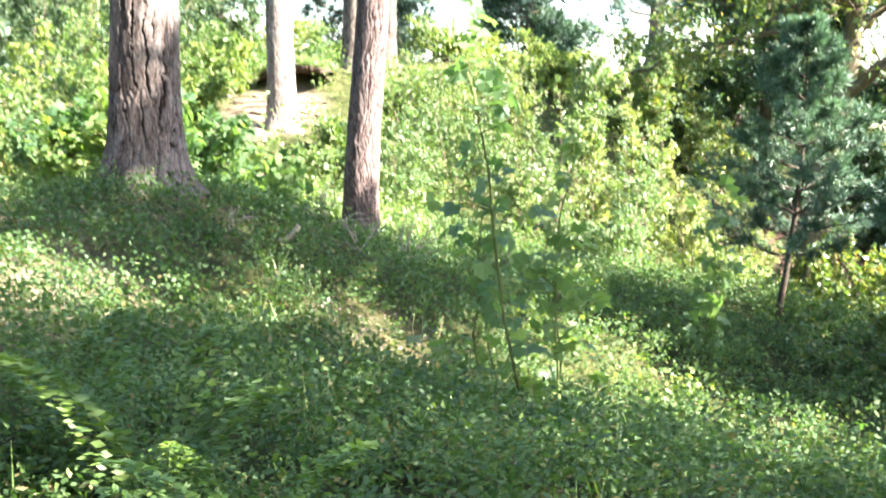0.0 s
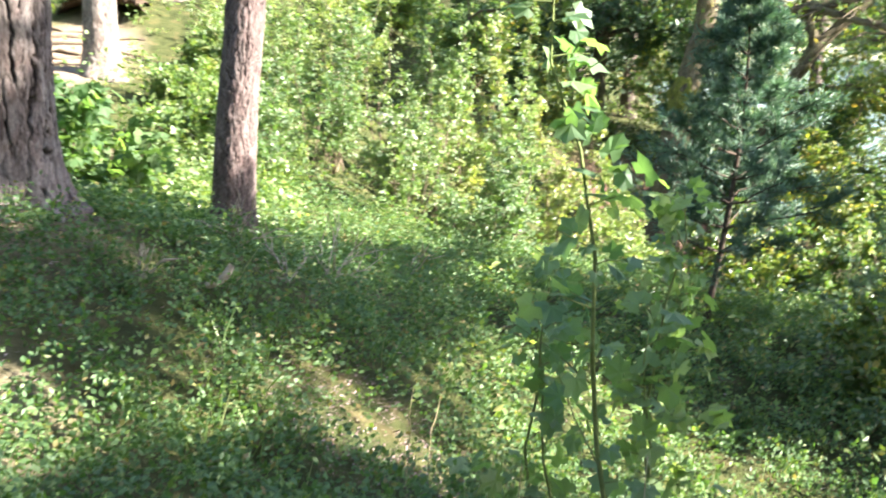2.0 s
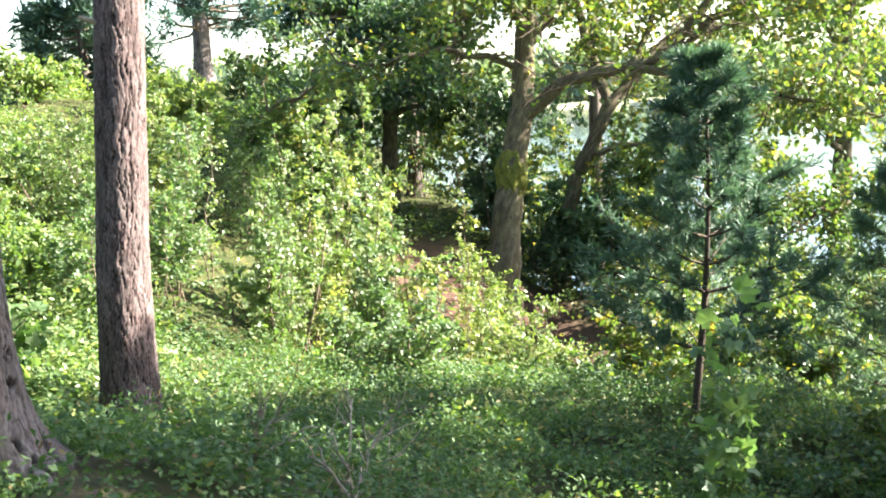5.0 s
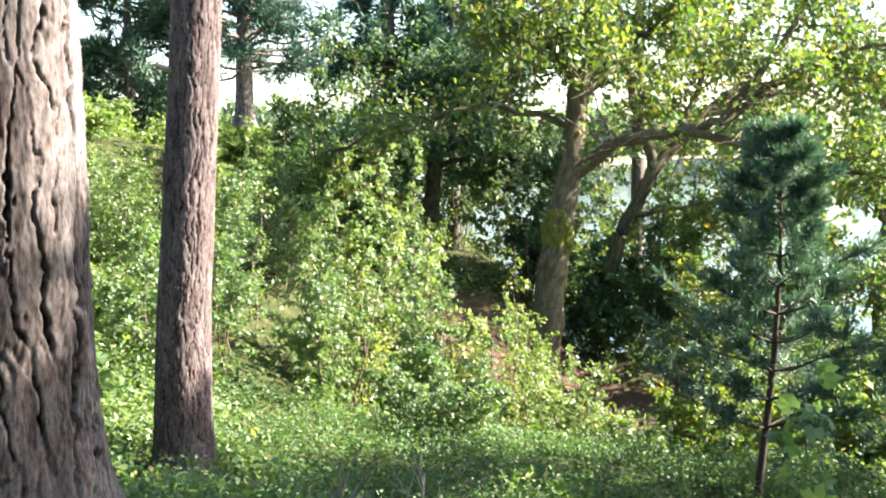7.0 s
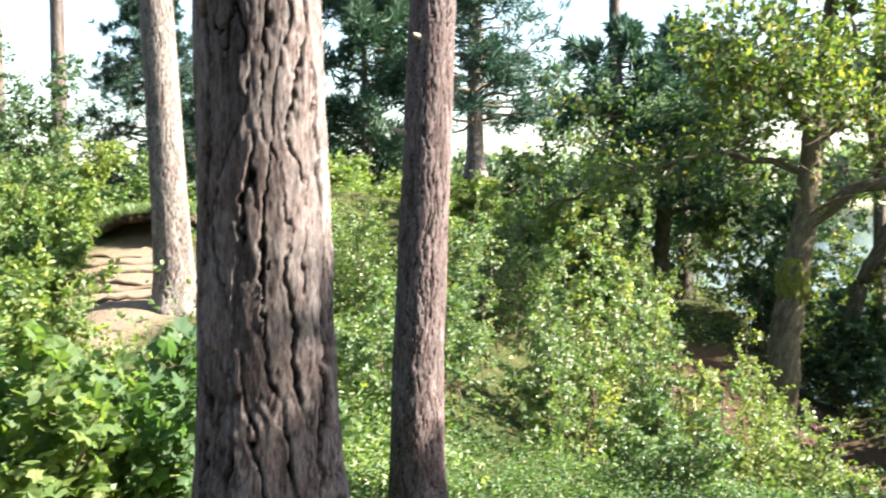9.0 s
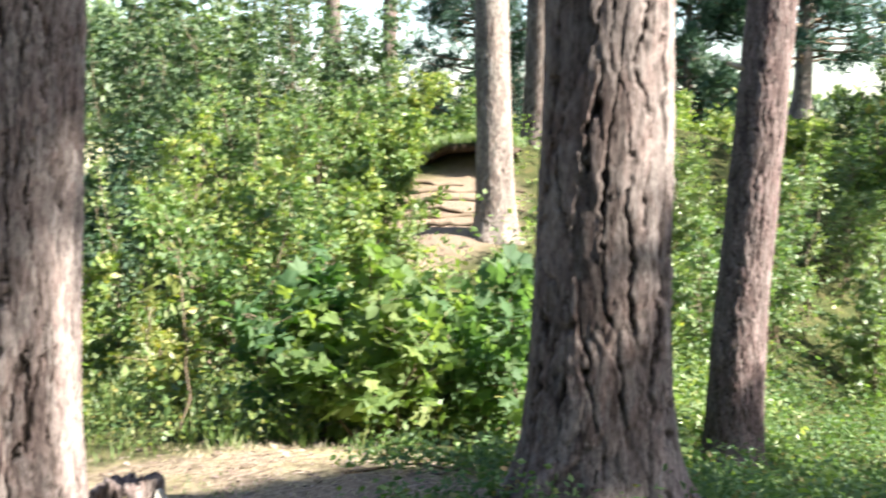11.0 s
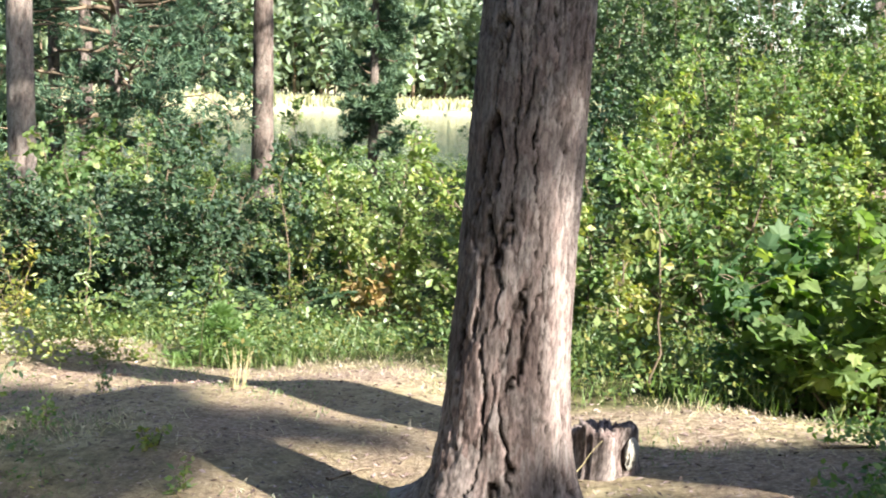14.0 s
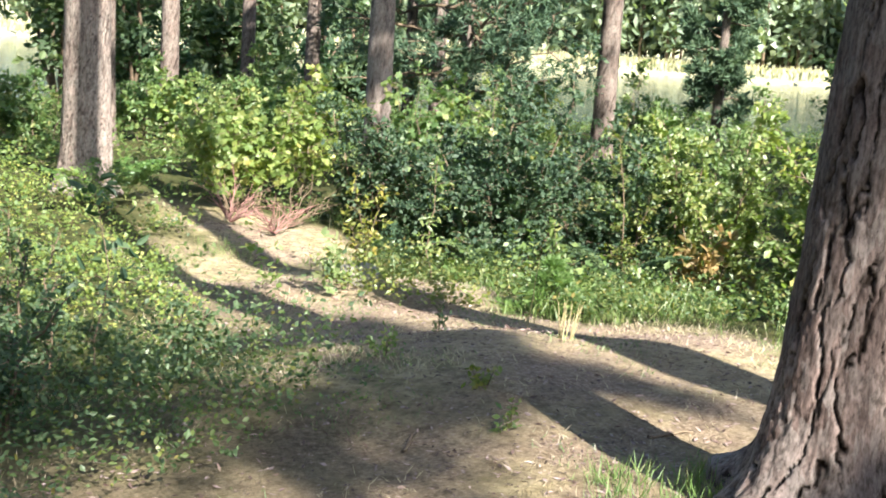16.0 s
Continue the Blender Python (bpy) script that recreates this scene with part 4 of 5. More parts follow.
# ---- shrubs: x, y, height, spread, kind, stems, twigs, leaves, leaf length ----
HZ, BI, AL, OK, YE = LEAF_HAZEL, LEAF_BIRCH, LEAF_DARK, LEAF_OAK, LEAF_YELLOW
SHRUBS = [
    ("sycamore_bush", "leafy green sycamore bush at the edge of the path", LEAF_SYC, .10, [(-1.05, 5.8, .90, .62, 9, 16, 13), (-.5, 6.1, .96, .6, 9, 16, 13), (-1.55, 6.0, .84, .55, 8, 15, 12), (-.15, 6.7, .78, .6, 8, 14, 12), (-1.0, 6.6, .88, .6, 8, 14, 12)]),
    ("hazel_bush", "sunlit hazel bush with pale green leaves", HZ, .058, [(-2.3, 7.4, 1.3, .85, 10, 20, 18), (-1.9, 8.5, 1.15, .85, 10, 20, 18), (-.5, 8.0, .6, .6, 8, 16, 16), (-3.1, 8.9, 1.7, .95, 10, 20, 18), (-3.5, 7.0, 1.2, .8, 9, 18, 16), (.15, 9.4, .55, .6, 8, 14, 16), (-3.5, 11.5, 1.7, 1.0, 10, 20, 18), (-2.6, 10.0, .9, .8, 9, 17, 16), (-.2, 10.6, .45, .5, 8, 12, 14), (-3.4, 13.6, 1.3, .8, 9, 18, 16)]),
    ("birch_bush", "sunlit birch bush with small shining leaves", BI, .044, [(3.75, 12.3, 2.7, .42, 5, 28, 22), (2.7, 11.2, 2.1, .6, 7, 24, 22), (2.2, 9.6, 1.5, .7, 7, 22, 22), (3.2, 10.2, 1.7, .65, 8, 22, 22), (1.5, 10.8, 1.6, .9, 8, 24, 22), (1.6, 12.6, 1.6, .9, 8, 24, 22), (4.8, 11.4, 1.4, .8, 7, 22, 20), (.9, 9.2, 1.0, .7, 7, 20, 20), (2.6, 13.4, 1.5, .9, 8, 22, 22), (.7, 12.2, 1.3, .9, 8, 22, 20), (3.0, 8.6, .9, .7, 8, 16, 18), (4.4, 9.4, 1.0, .7, 8, 18, 18)]),
    ("ridge_bush", "low green bush on top of the ridge", HZ, .07, [(-.1, 12.4, .45, .5, 7, 14, 14), (.2, 13.3, .5, .6, 7, 14, 14), (-2.45, 12.4, 1.0, .5, 8, 16, 14), (-2.3, 11.4, .7, .45, 8, 16, 14), (-2.35, 13.3, .7, .45, 8, 14, 14), (-2.55, 11.2, .75, .5, 8, 16, 14), (-3.0, 14.4, .6, .6, 7, 14, 14), (-3.6, 16.5, 1.0, 1.1, 8, 18, 14), (-2.4, 17.6, .9, 1.1, 8, 18, 14), (-4.6, 15.2, 1.2, 1.1, 8, 18, 14), (-5.6, 17.4, 1.6, 1.2, 8, 18, 14), (1.2, 17.5, .8, 1.2, 8, 18, 14), (2.6, 18.0, .9, 1.2, 8, 18, 14), (.4, 15.8, .6, .9, 7, 14, 14), (2.2, 15.4, .9, 1.0, 8, 18, 14), (3.4, 16.2, 1.2, 1.0, 8, 18, 14), (-3.4, 20.5, 1.0, 1.3, 8, 16, 14), (-1.6, 21.5, .9, 1.3, 8, 16, 14)]),
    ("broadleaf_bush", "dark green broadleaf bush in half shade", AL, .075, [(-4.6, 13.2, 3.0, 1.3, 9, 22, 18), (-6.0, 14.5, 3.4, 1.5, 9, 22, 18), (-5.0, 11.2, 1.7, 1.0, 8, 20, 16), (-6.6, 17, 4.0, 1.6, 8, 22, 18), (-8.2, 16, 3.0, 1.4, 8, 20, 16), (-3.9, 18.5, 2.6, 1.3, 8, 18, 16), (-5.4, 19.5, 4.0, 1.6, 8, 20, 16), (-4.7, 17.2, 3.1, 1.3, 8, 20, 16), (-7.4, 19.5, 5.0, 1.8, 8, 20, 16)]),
    ("alder_bush", "large dark alder bush beside the clearing", LEAF_ALDER_SHADED, .055, [(-7.1, 7.5, 2.0, 1.0, 12, 26, 24), (-8.1, 7.5, 1.2, .8, 9, 22, 22), (-6.3, 7.9, 1.5, .8, 9, 22, 22), (-9.0, 7.6, 1.3, .9, 9, 20, 20), (-8.6, 9.2, 1.5, 1.0, 9, 22, 20)]),
    ("willow_bush", "sunlit willow bush with grey-green leaves", BI, .058, [(-5.7, 8.5, 1.7, .75, 7, 22, 20), (-4.7, 9.2, 1.25, .8, 8, 20, 18), (-6.5, 9.6, 1.9, .8, 7, 22, 20), (-4.2, 7.9, 1.35, .55, 6, 18, 18), (-7.6, 10.4, 1.4, .9, 8, 20, 18), (-3.6, 8.1, .8, .6, 7, 14, 16)]),
    ("maple_bush", "bright green maple bush in the sun", HZ, .085, [(-10.0, 6.7, 1.2, .8, 8, 18, 13), (-8.6, 8.2, 1.6, .8, 8, 18, 13), (-10.4, 7.6, 1.4, .9, 8, 18, 13), (-9.4, 8.4, 1.5, .9, 8, 18, 13)]),
    ("shore_bush", "mixed green bush near the lake", HZ, .085, [(-12.5, 8.0, 1.2, 1.1, 8, 16, 14), (-13.5, 10, 1.3, 1.2, 8, 16, 14), (-11.5, 12.0, 1.1, 1.2, 8, 18, 14), (-9.5, 12.5, 1.1, 1.1, 8, 18, 14), (-15.5, 7.0, 1.3, 1.2, 8, 16, 14), (-17, 9.5, 1.2, 1.3, 8, 16, 14), (-14.5, 5.0, 1.2, 1.2, 8, 16, 14), (-19, 12.8, 1.4, 1.4, 8, 16, 14), (-13, 17.5, 1.5, 1.4, 8, 16, 14), (-16.5, 18, 1.5, 1.4, 8, 16, 14)]),
    ("hollow_bush", "shaded green bush in the hollow", OK, .07, [(5.4, 8.8, 1.0, .8, 8, 16, 16), (6.4, 9.8, 1.1, .9, 8, 16, 16), (7.4, 9.0, 1.2, .9, 8, 16, 16), (8.2, 10.6, 1.4, 1.0, 8, 18, 16), (5.2, 12.2, .5, .5, 7, 12, 12), (9.4, 9.0, 1.5, 1.0, 8, 18, 16), (5.6, 5.6, .8, .7, 7, 14, 14), (8.6, 14.0, 1.5, 1.0, 8, 18, 16), (10.0, 15.0, 2.0, 1.2, 8, 18, 16), (3.6, 16.8, 1.0, 1.0, 8, 20, 16), (5.0, 16.8, 1.5, 1.0, 8, 20, 16), (3.2, 20.0, 1.0, 1.2, 8, 20, 16), (7.6, 18.5, 2.6, 1.4, 8, 20, 16), (9.0, 19.5, 3.4, 1.5, 9, 24, 18), (11, 18, 3.0, 1.4, 9, 22, 17), (12.6, 13.5, 2.4, 1.3, 9, 20, 17), (7.8, 22, 3.0, 1.5, 9, 22, 17), (13.5, 18.5, 3.2, 1.5, 9, 22, 17), (10.8, 11.4, 1.9, 1.2, 8, 20, 16)]),
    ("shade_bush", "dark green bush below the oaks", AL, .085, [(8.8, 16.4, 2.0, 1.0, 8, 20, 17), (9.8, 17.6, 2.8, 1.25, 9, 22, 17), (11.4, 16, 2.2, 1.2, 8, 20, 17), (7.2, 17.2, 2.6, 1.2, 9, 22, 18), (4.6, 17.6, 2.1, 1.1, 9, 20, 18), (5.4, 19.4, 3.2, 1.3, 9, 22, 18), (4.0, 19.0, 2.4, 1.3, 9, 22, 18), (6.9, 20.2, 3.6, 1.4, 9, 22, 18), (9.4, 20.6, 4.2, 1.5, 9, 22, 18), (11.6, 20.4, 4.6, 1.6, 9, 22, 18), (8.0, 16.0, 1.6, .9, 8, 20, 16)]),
    ("weed_bush", "low dark green weedy bush in half shade", AL, .034, [(-5.3, 2.3, .62, .40, 7, 12, 12), (-4.5, 1.75, .55, .36, 7, 12, 12), (-5.9, 1.7, .75, .42, 7, 12, 12), (-4.9, 2.75, .42, .34, 7, 11, 12), (-6.4, 2.7, .7, .42, 7, 12, 12)]),
    ("yellowing_bush", "low bush with yellowing leaves beside the stump", YE, .05, [(-2.5, 6.4, .7, .45, 6, 10, 12), (-3.1, 6.1, .45, .4, 6, 9, 10)]),
    ("bracken_clump", "clump of withered orange bracken", LEAF_ORANGE, .08, [(-5.3, 7.9, .6, .45, 5, 7, 7)]),
]
seed = 300
for name, label, mat, leaf, rows in SHRUBS:
    for x, y, h, sp, st, tw, lv in rows:
        seed += 1
        maple = name in ("sycamore_bush", "maple_bush")
        leafy(name, x, y, h * 1.08, sp, label, "bush", mat, seed, st, round(tw * 1.2), round(lv * (0.5 if maple else 1.35)), leaf, 0.62, low=0.3 if maple else 0.2, group=name.replace("_", " ") + "es", maple=maple)

# the two birches that stand above the slope, sunlight put into their leaf colour
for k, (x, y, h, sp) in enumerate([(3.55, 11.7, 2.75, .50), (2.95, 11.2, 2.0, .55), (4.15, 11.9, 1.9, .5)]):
    leafy("birch_sapling", x, y, h, sp, "slender birch sapling with bright sunlit leaves", "sapling", LEAF_SUNLIT, 640 + k, 4, 34, 24, .052, .66, group="birch saplings", stem_r=.012, fan=.5, low=.12)

# tall thin shoots that stand out of the bushes
for k, (x, y, h) in enumerate([(-3.3, 7.6, 1.6), (-4.6, 8.2, 1.9), (-5.9, 7.6, 1.5), (-6.5, 8.6, 2.2), (-7.9, 8.0, 2.0), (-2.1, 7.9, 1.7), (-1.3, 7.3, 1.3), (-8.8, 7.9, 1.9), (3.3, 11.6, 2.4), (2.4, 10.4, 2.1), (1.3, 9.8, 1.6), (4.3, 10.6, 2.0), (2.0, 12.0, 2.2), (-3.0, 9.9, 2.0)]):
    leafy("birch_shoot", x, y, h, 0.55, "thin upright shoot with small pale leaves", "sapling", (LEAF_BIRCH, LEAF_HAZEL, LEAF_YELLOW)[k % 3], 650 + k, 2, 20, 13, .045, .62, group="shoots", stem_r=.008, fan=.42, low=.25)

# ---- far forest across the lake ----
def far_forest():
    r = np.random.default_rng(900)
    pts, dirs, lines = [], [], []
    for k in range(620):
        a = r.uniform(-1.75, 1.35) if k < 440 else r.uniform(-1.2, -.35)
        d = r.uniform(168, 205) if a < -0.25 else r.uniform(205, 260)
        x, y = math.sin(a) * d, math.cos(a) * d
        h = r.uniform(15, 23) if a < -0.3 else r.uniform(7, 11)
        w = h * r.uniform(0.16, 0.24)
        z0 = -1.7
        lines.append((np.array([(x, y, z0), (x, y, z0 + h * .6)]), np.array([0.22, 0.1])))
        n = 230
        f = r.beta(1.2, 1.3, n)
        rr = w * np.sqrt(r.uniform(0, 1, n)) * np.sin(np.pi * (0.12 + 0.86 * f)) ** 0.7
        t = r.uniform(0, 6.283, n)
        pts.append(np.stack([x + rr * np.cos(t), y + rr * np.sin(t), z0 + h * (0.08 + 0.92 * f)], -1))
        dirs.append(r.normal(size=(n, 3)) - [0, 0, 0.5])
    pts, dirs = np.concatenate(pts), np.concatenate(dirs)
    v, q = blades(pts, dirs, r.uniform(1.0, 2.3, len(pts)), r.uniform(0.6, 1.3, len(pts)), r)
    t = tagged(new("far_forest"), "distant birch and pine forest across the lake", "forest", kind="stuff")
    link("foliage", np_mesh("foliage", v, q), FARLEAF, t)
    v, q = tubes(lines, 5)
    link("trunks", np_mesh("trunks", v, q), TWIG, t)


far_forest()


# ---- low growth ----
def scatter(n, x0, x1, y0, y1, keep, r):
    x, y = r.uniform(x0, x1, n), r.uniform(y0, y1, n)
    k = r.uniform(0, 1, n) < keep(x, y)
    return x[k], y[k]


def patchy(x, y, f=1.0):
    return 0.5 + 0.5 * np.sin(x * 1.9 * f + 1.3 * np.sin(y * 1.4 * f)) * np.cos(y * 2.1 * f - 0.9 * np.sin(1.7 * x * f))


def sprigs(name, label, x, y, height, per, leaf, mat, r, spread=0.06, aspect=0.62, category="undergrowth", upward=0.25, fancy=False):
    """Low leafy shoots standing on the ground, as one mass."""
    n = len(x)
    h = height * r.uniform(0.5, 1.15, n) * (0.3 + 0.9 * patchy(x + 5, y, 2.2) + 0.5 * patchy(x, y + 3, 5.3))
    z = gz(x, y)
    lean = r.normal(size=(n, 2)) * 0.35
    f = r.uniform(0.25, 1.05, (n, per))
    px = x[:, None] + lean[:, :1] * h[:, None] * f + r.normal(size=(n, per)) * spread * f
    py = y[:, None] + lean[:, 1:] * h[:, None] * f + r.normal(size=(n, per)) * spread * f
    pz = z[:, None] + h[:, None] * f
    d = r.normal(size=(n * per, 3))
    d[:, 2] = d[:, 2] * 0.5 + upward
    ll = leaf * r.uniform(0.6, 1.3, n * per)
    v, q = blades(np.stack([px, py, pz], -1).reshape(-1, 3), d, ll, ll * aspect, r, 0.15, 0.35, fancy)
    return tagged(link(name, np_mesh(name, v, q), mat), label, category, kind="stuff")


def tufts_of_grass(name, label, x, y, length, per, width, mat, r, category="grass", spread=0.03, lay=0.35):
    n = len(x)
    p = np.stack([np.repeat(x, per), np.repeat(y, per)], -1) + r.normal(size=(n * per, 2)) * spread
    z = gz(p[:, 0], p[:, 1]) - 0.01
    d = r.normal(size=(n * per, 3)) * lay
    d[:, 2] = 1
    v, q = blades(np.c_[p, z], d, length * r.uniform(0.4, 1.2, n * per), width, r, 0.10, 1.0)
    return tagged(link(name, np_mesh(name, v, q), mat), label, category, kind="stuff")


r = np.random.default_rng(1001)


def bilberry_ground(x, y):
    edge = np.where(y < 3.4, -0.45 + 0.0 * y, np.where(y < 4.8, -0.45, 0.1))
    m = sstep(-0.15, 0.2, x - edge) * (1 - 0.9 * blob(x, y, 1.70, 2.95, .42, .28)) * (1 - 0.88 * blob(x, y, .66, 6.35, .5, .85))
    return m * (0.30 + 0.70 * sstep(0.2, 0.6, patchy(x, y, 2.2))) * (0.5 + 0.5 * sstep(0.15, 0.5, patchy(x + 2, y - 1, 4.1)))


x, y = scatter(36000, -0.8, 6.5, -2.6, 9.5, bilberry_ground, r)
sprigs("bilberry_undergrowth", "knee-low green bilberry shrubs covering the slope", x, y, 0.20, 14, 0.030, LEAF_BILBERRY, r, 0.05)
x, y = scatter(3600, .9, 4.2, -3.0, .6, lambda x, y: .75 * np.ones_like(x), r)
sprigs("near_bilberry", "dense low bilberry shrubs beside the walk", x, y, 0.19, 16, 0.021, LEAF_BILBERRY, r, 0.05)
x, y = scatter(450, 1.0, 6.0, -2.8, 4.5, lambda x, y: bilberry_ground(x, y), r)
tufts_of_grass("slope_grass", "green grass between the bilberry shrubs", x, y, 0.24, 7, 0.007, GRASS, r)
x, y = scatter(1500, 0.2, 5.5, 1.5, 7.5, lambda x, y: bilberry_ground(x, y) * (patchy(x + 3, y, .8) > .6), r)
sprigs("low_herbs", "light green herbs among the bilberries", x, y, 0.22, 9, 0.06, LEAF_HAZEL, r, 0.06, 0.55)


def wild(x, y):
    return (1 - bare_mask(x, y)) * (gz(x, y) > -2.3) * (0.45 + 0.55 * patchy(x, y, 0.7))


x, y = scatter(12000, -24, 13, -1, 24, lambda x, y: wild(x, y) * ~((x > -3.3) & (y < 8.8) & (x < 6) & ((x > -.2) | (y < 5.2))) * ~((y < 4.2) & (x > -7)), r)
sprigs("forest_undergrowth", "mixed green plants on the forest floor", x, y, 0.34, 13, 0.064, LEAF_HAZEL, r, 0.10)
x, y = scatter(5000, 4.5, 14, 3, 18, wild, r)
sprigs("hollow_undergrowth", "shaded green plants in the hollow", x, y, 0.34, 14, 0.06, LEAF_OAK, r, 0.09)
x, y = scatter(3600, -9.5, .0, 5.2, 7.6, lambda x, y: (bare_mask(x, y) < .35) * (.15 + .75 * (patchy(x + 1, y + 2, 1.4) > .5)), r)
sprigs("edge_undergrowth", "mixed low plants under the bushes round the clearing", x, y, 0.24, 14, 0.032, LEAF_OAK, r, 0.09)
x, y = scatter(900, -9.5, .0, 5.0, 7.4, lambda x, y: (bare_mask(x, y) < .5) * (patchy(x + 2, y, 1.1) > .45) * .8, r)
tufts_of_grass("shade_grass", "thin green grass under the bushes", x, y, 0.26, 9, 0.005, GRASS, r, spread=0.06)
x, y = scatter(2600, -.3, 1.2, 7.0, 15, wild, r)
sprigs("bank_undergrowth", "low sunlit plants on the bank", x, y, 0.22, 11, 0.05, LEAF_BIRCH, r, 0.06)
x, y = scatter(1500, -6.2, -3.3, .4, 3.3, lambda x, y: blob(x, y, -4.5, 1.75, 1.55, 1.3, .3), r)
sprigs("weed_patch", "shaded patch of small-leaved weeds", x[::3], y[::3], 0.46, 20, 0.030, LEAF_DARK, r, 0.08)
sprigs("low_weeds", "small olive-green weeds in half shade", x[1::3], y[1::3], 0.34, 16, 0.024, LEAF_OAK, r, 0.09)
x, y = scatter(2600, -13, -5.6, 1.2, 5.2, lambda x, y: (bare_mask(x, y) < .4) * (.25 + .75 * patchy(x, y, 1.5)), r)
sprigs("bank_herbs", "sunlit low herbs beside the clearing", x, y, 0.26, 16, 0.036, LEAF_HAZEL, r, 0.09)
x, y = scatter(700, -7.0, -4.6, 4.3, 6.2, lambda x, y: blob(x, y, -5.9, 5.15, .75, .32, .3), r)
sprigs("herb_island", "sunlit low weeds on the clearing", x, y, 0.26, 14, 0.035, LEAF_YELLOW, r, 0.06)
x, y = scatter(1300, -1.4, .5, 3.0, 4.9, lambda x, y: np.maximum(blob(x, y, -.35, 4.55, .6, .3, .3), blob(x, y, -.5, 3.6, .3, .35, .3)), r)
sprigs("moss_herbs", "low green creeping plants at the pine's foot", x, y, 0.12, 12, 0.032, LEAF_BILBERRY, r, 0.05)
x, y = scatter(6500, -9, .2, 1.2, 6.6, lambda x, y: 0.8 * (bare_mask(x, y) > .05) * (patchy(x + 1, y, 1.3) > .62) * (bare_mask(x, y) < .97) + .05, r)
tufts_of_grass("dry_grass", "thin dry grass on the clearing", x, y, 0.06, 9, 0.003, DRYGRASS, r, spread=0.07, lay=0.9)
x, y = scatter(5000, -8, .2, 1.0, 6.2, lambda x, y: 0.9 * (bare_mask(x, y) > .1) * (patchy(x + 4, y + 1, 1.7) > .70), r)
tufts_of_grass("moss_grass", "short green grass and moss patches on the clearing", x, y, 0.045, 8, 0.004, GRASS, r, spread=0.05, lay=0.7)
x, y = scatter(700, -9, -.8, 4.4, 6.8, lambda x, y: (bare_mask(x, y) < .8) * (bare_mask(x, y) > .02) * .8, r)
tufts_of_grass("edge_grass", "fresh grass along the edge of the clearing", x, y, 0.12, 9, 0.005, GRASS, r, spread=0.05)
x, y = scatter(110, -2.4, -1.2, 2.5, 3.4, lambda x, y: np.hypot(x + 1.8, y - 3.1) < .6, r)
tufts_of_grass("root_grass", "green grass tufts between the pine roots", x, y, 0.12, 12, 0.004, GRASS, r, spread=0.02)
n = 32000
x, y = scatter(n, -10, .8, .6, 6.4, lambda x, y: bare_mask(x, y), r)
x2, y2 = scatter(5000, -3.2, 8.5, 9.6, 18, lambda x, y: bare_mask(x, y), r)
x3, y3 = scatter(5000, 1.0, 2.5, 2.2, 3.7, lambda x, y: blob(x, y, 1.72, 2.95, .62, .45, .5), r)
x4, y4 = scatter(9000, 0, 5.5, -1.5, 7.5, lambda x, y: 0.75 * (patchy(x + 2, y - 1, 4.1) < .3), r)
x, y = np.r_[x, x2, x3, x4], np.r_[y, y2, y3, y4]
d = np.c_[r.normal(size=(len(x), 2)), r.normal(size=len(x)) * 0.18]
v, q = blades(np.c_[x, y, gz(x, y) + 0.006], d, r.uniform(0.012, 0.045, len(x)), r.uniform(0.003, 0.014, len(x)), r, 0.12, 0.12)
tagged(link("leaf_litter", np_mesh("leaf_litter", v, q), LITTER), "fallen brown leaves and needles on the path", "leaf litter", kind="stuff")
# pale reeds between the lake and the far forest
a, dd = r.uniform(-1.7, -.2, 9000), r.uniform(123, 168, 9000)
x, y = np.sin(a) * dd, np.cos(a) * dd
v, q = blades(np.c_[x, y, np.full(9000, -1.8)], np.c_[r.normal(size=(9000, 2)) * .25, np.ones(9000)], r.uniform(.5, 1.3, 9000), r.uniform(.2, .5, 9000), r)
tagged(link("reed_meadow", np_mesh("reed_meadow", v, q), REED), "pale yellow reeds along the far shore", "reeds", kind="stuff")


# ---- ferns ----
def fern(x, y, fronds, length, seed, mat=None, out=.75):
    rr = np.random.default_rng(seed)
    t = thing_at("fern", x, y, "green bracken fern with arching fronds", "fern", "ferns")
    for _ in range(fronds):
        a = rr.uniform(0, 6.28)
        s = np.linspace(0, 1, 22)
        ln = length * rr.uniform(.7, 1.1)
        line = np.stack([math.cos(a) * ln * out * s ** 1.3, math.sin(a) * ln * out * s ** 1.3, ln * (0.98 * s - 0.5 * out * s ** 2.6)], -1)
        v, q = tubes([(line, np.linspace(.004, .001, 22))], 4)
        frond = link("frond", np_mesh("frond", v, q, True), GREENSTEM, t)
        side = np.array([-math.sin(a), math.cos(a), 0])
        ahead = np.array([math.cos(a), math.sin(a), 0.1])
        ps, ds, ls = [], [], []
        for k in range(6, 22):
            w = ln * 0.30 * (1 - (k - 6) / 16.5) + .01
            for sgn in (-1, 1):
                for u in np.linspace(0.05, 1, 9):
                    ps.append(line[k] + (side * sgn + ahead * .3) * w * u)
                    ds.append((ahead + side * sgn * .5) * (1 if rr.uniform() < .5 else -1) + rr.normal(size=3) * .2)
                    ls.append(.045 * (1.1 - u * .7) * ln)
        v, q = blades(np.array(ps), np.array(ds), np.array(ls) * 1.6, np.array(ls) * .8, rr, .05, .2)
        tagged(link("leaflet_mass", np_mesh("leaflet_mass", v, q), mat or LEAF_FERN, frond), kind="stuff")


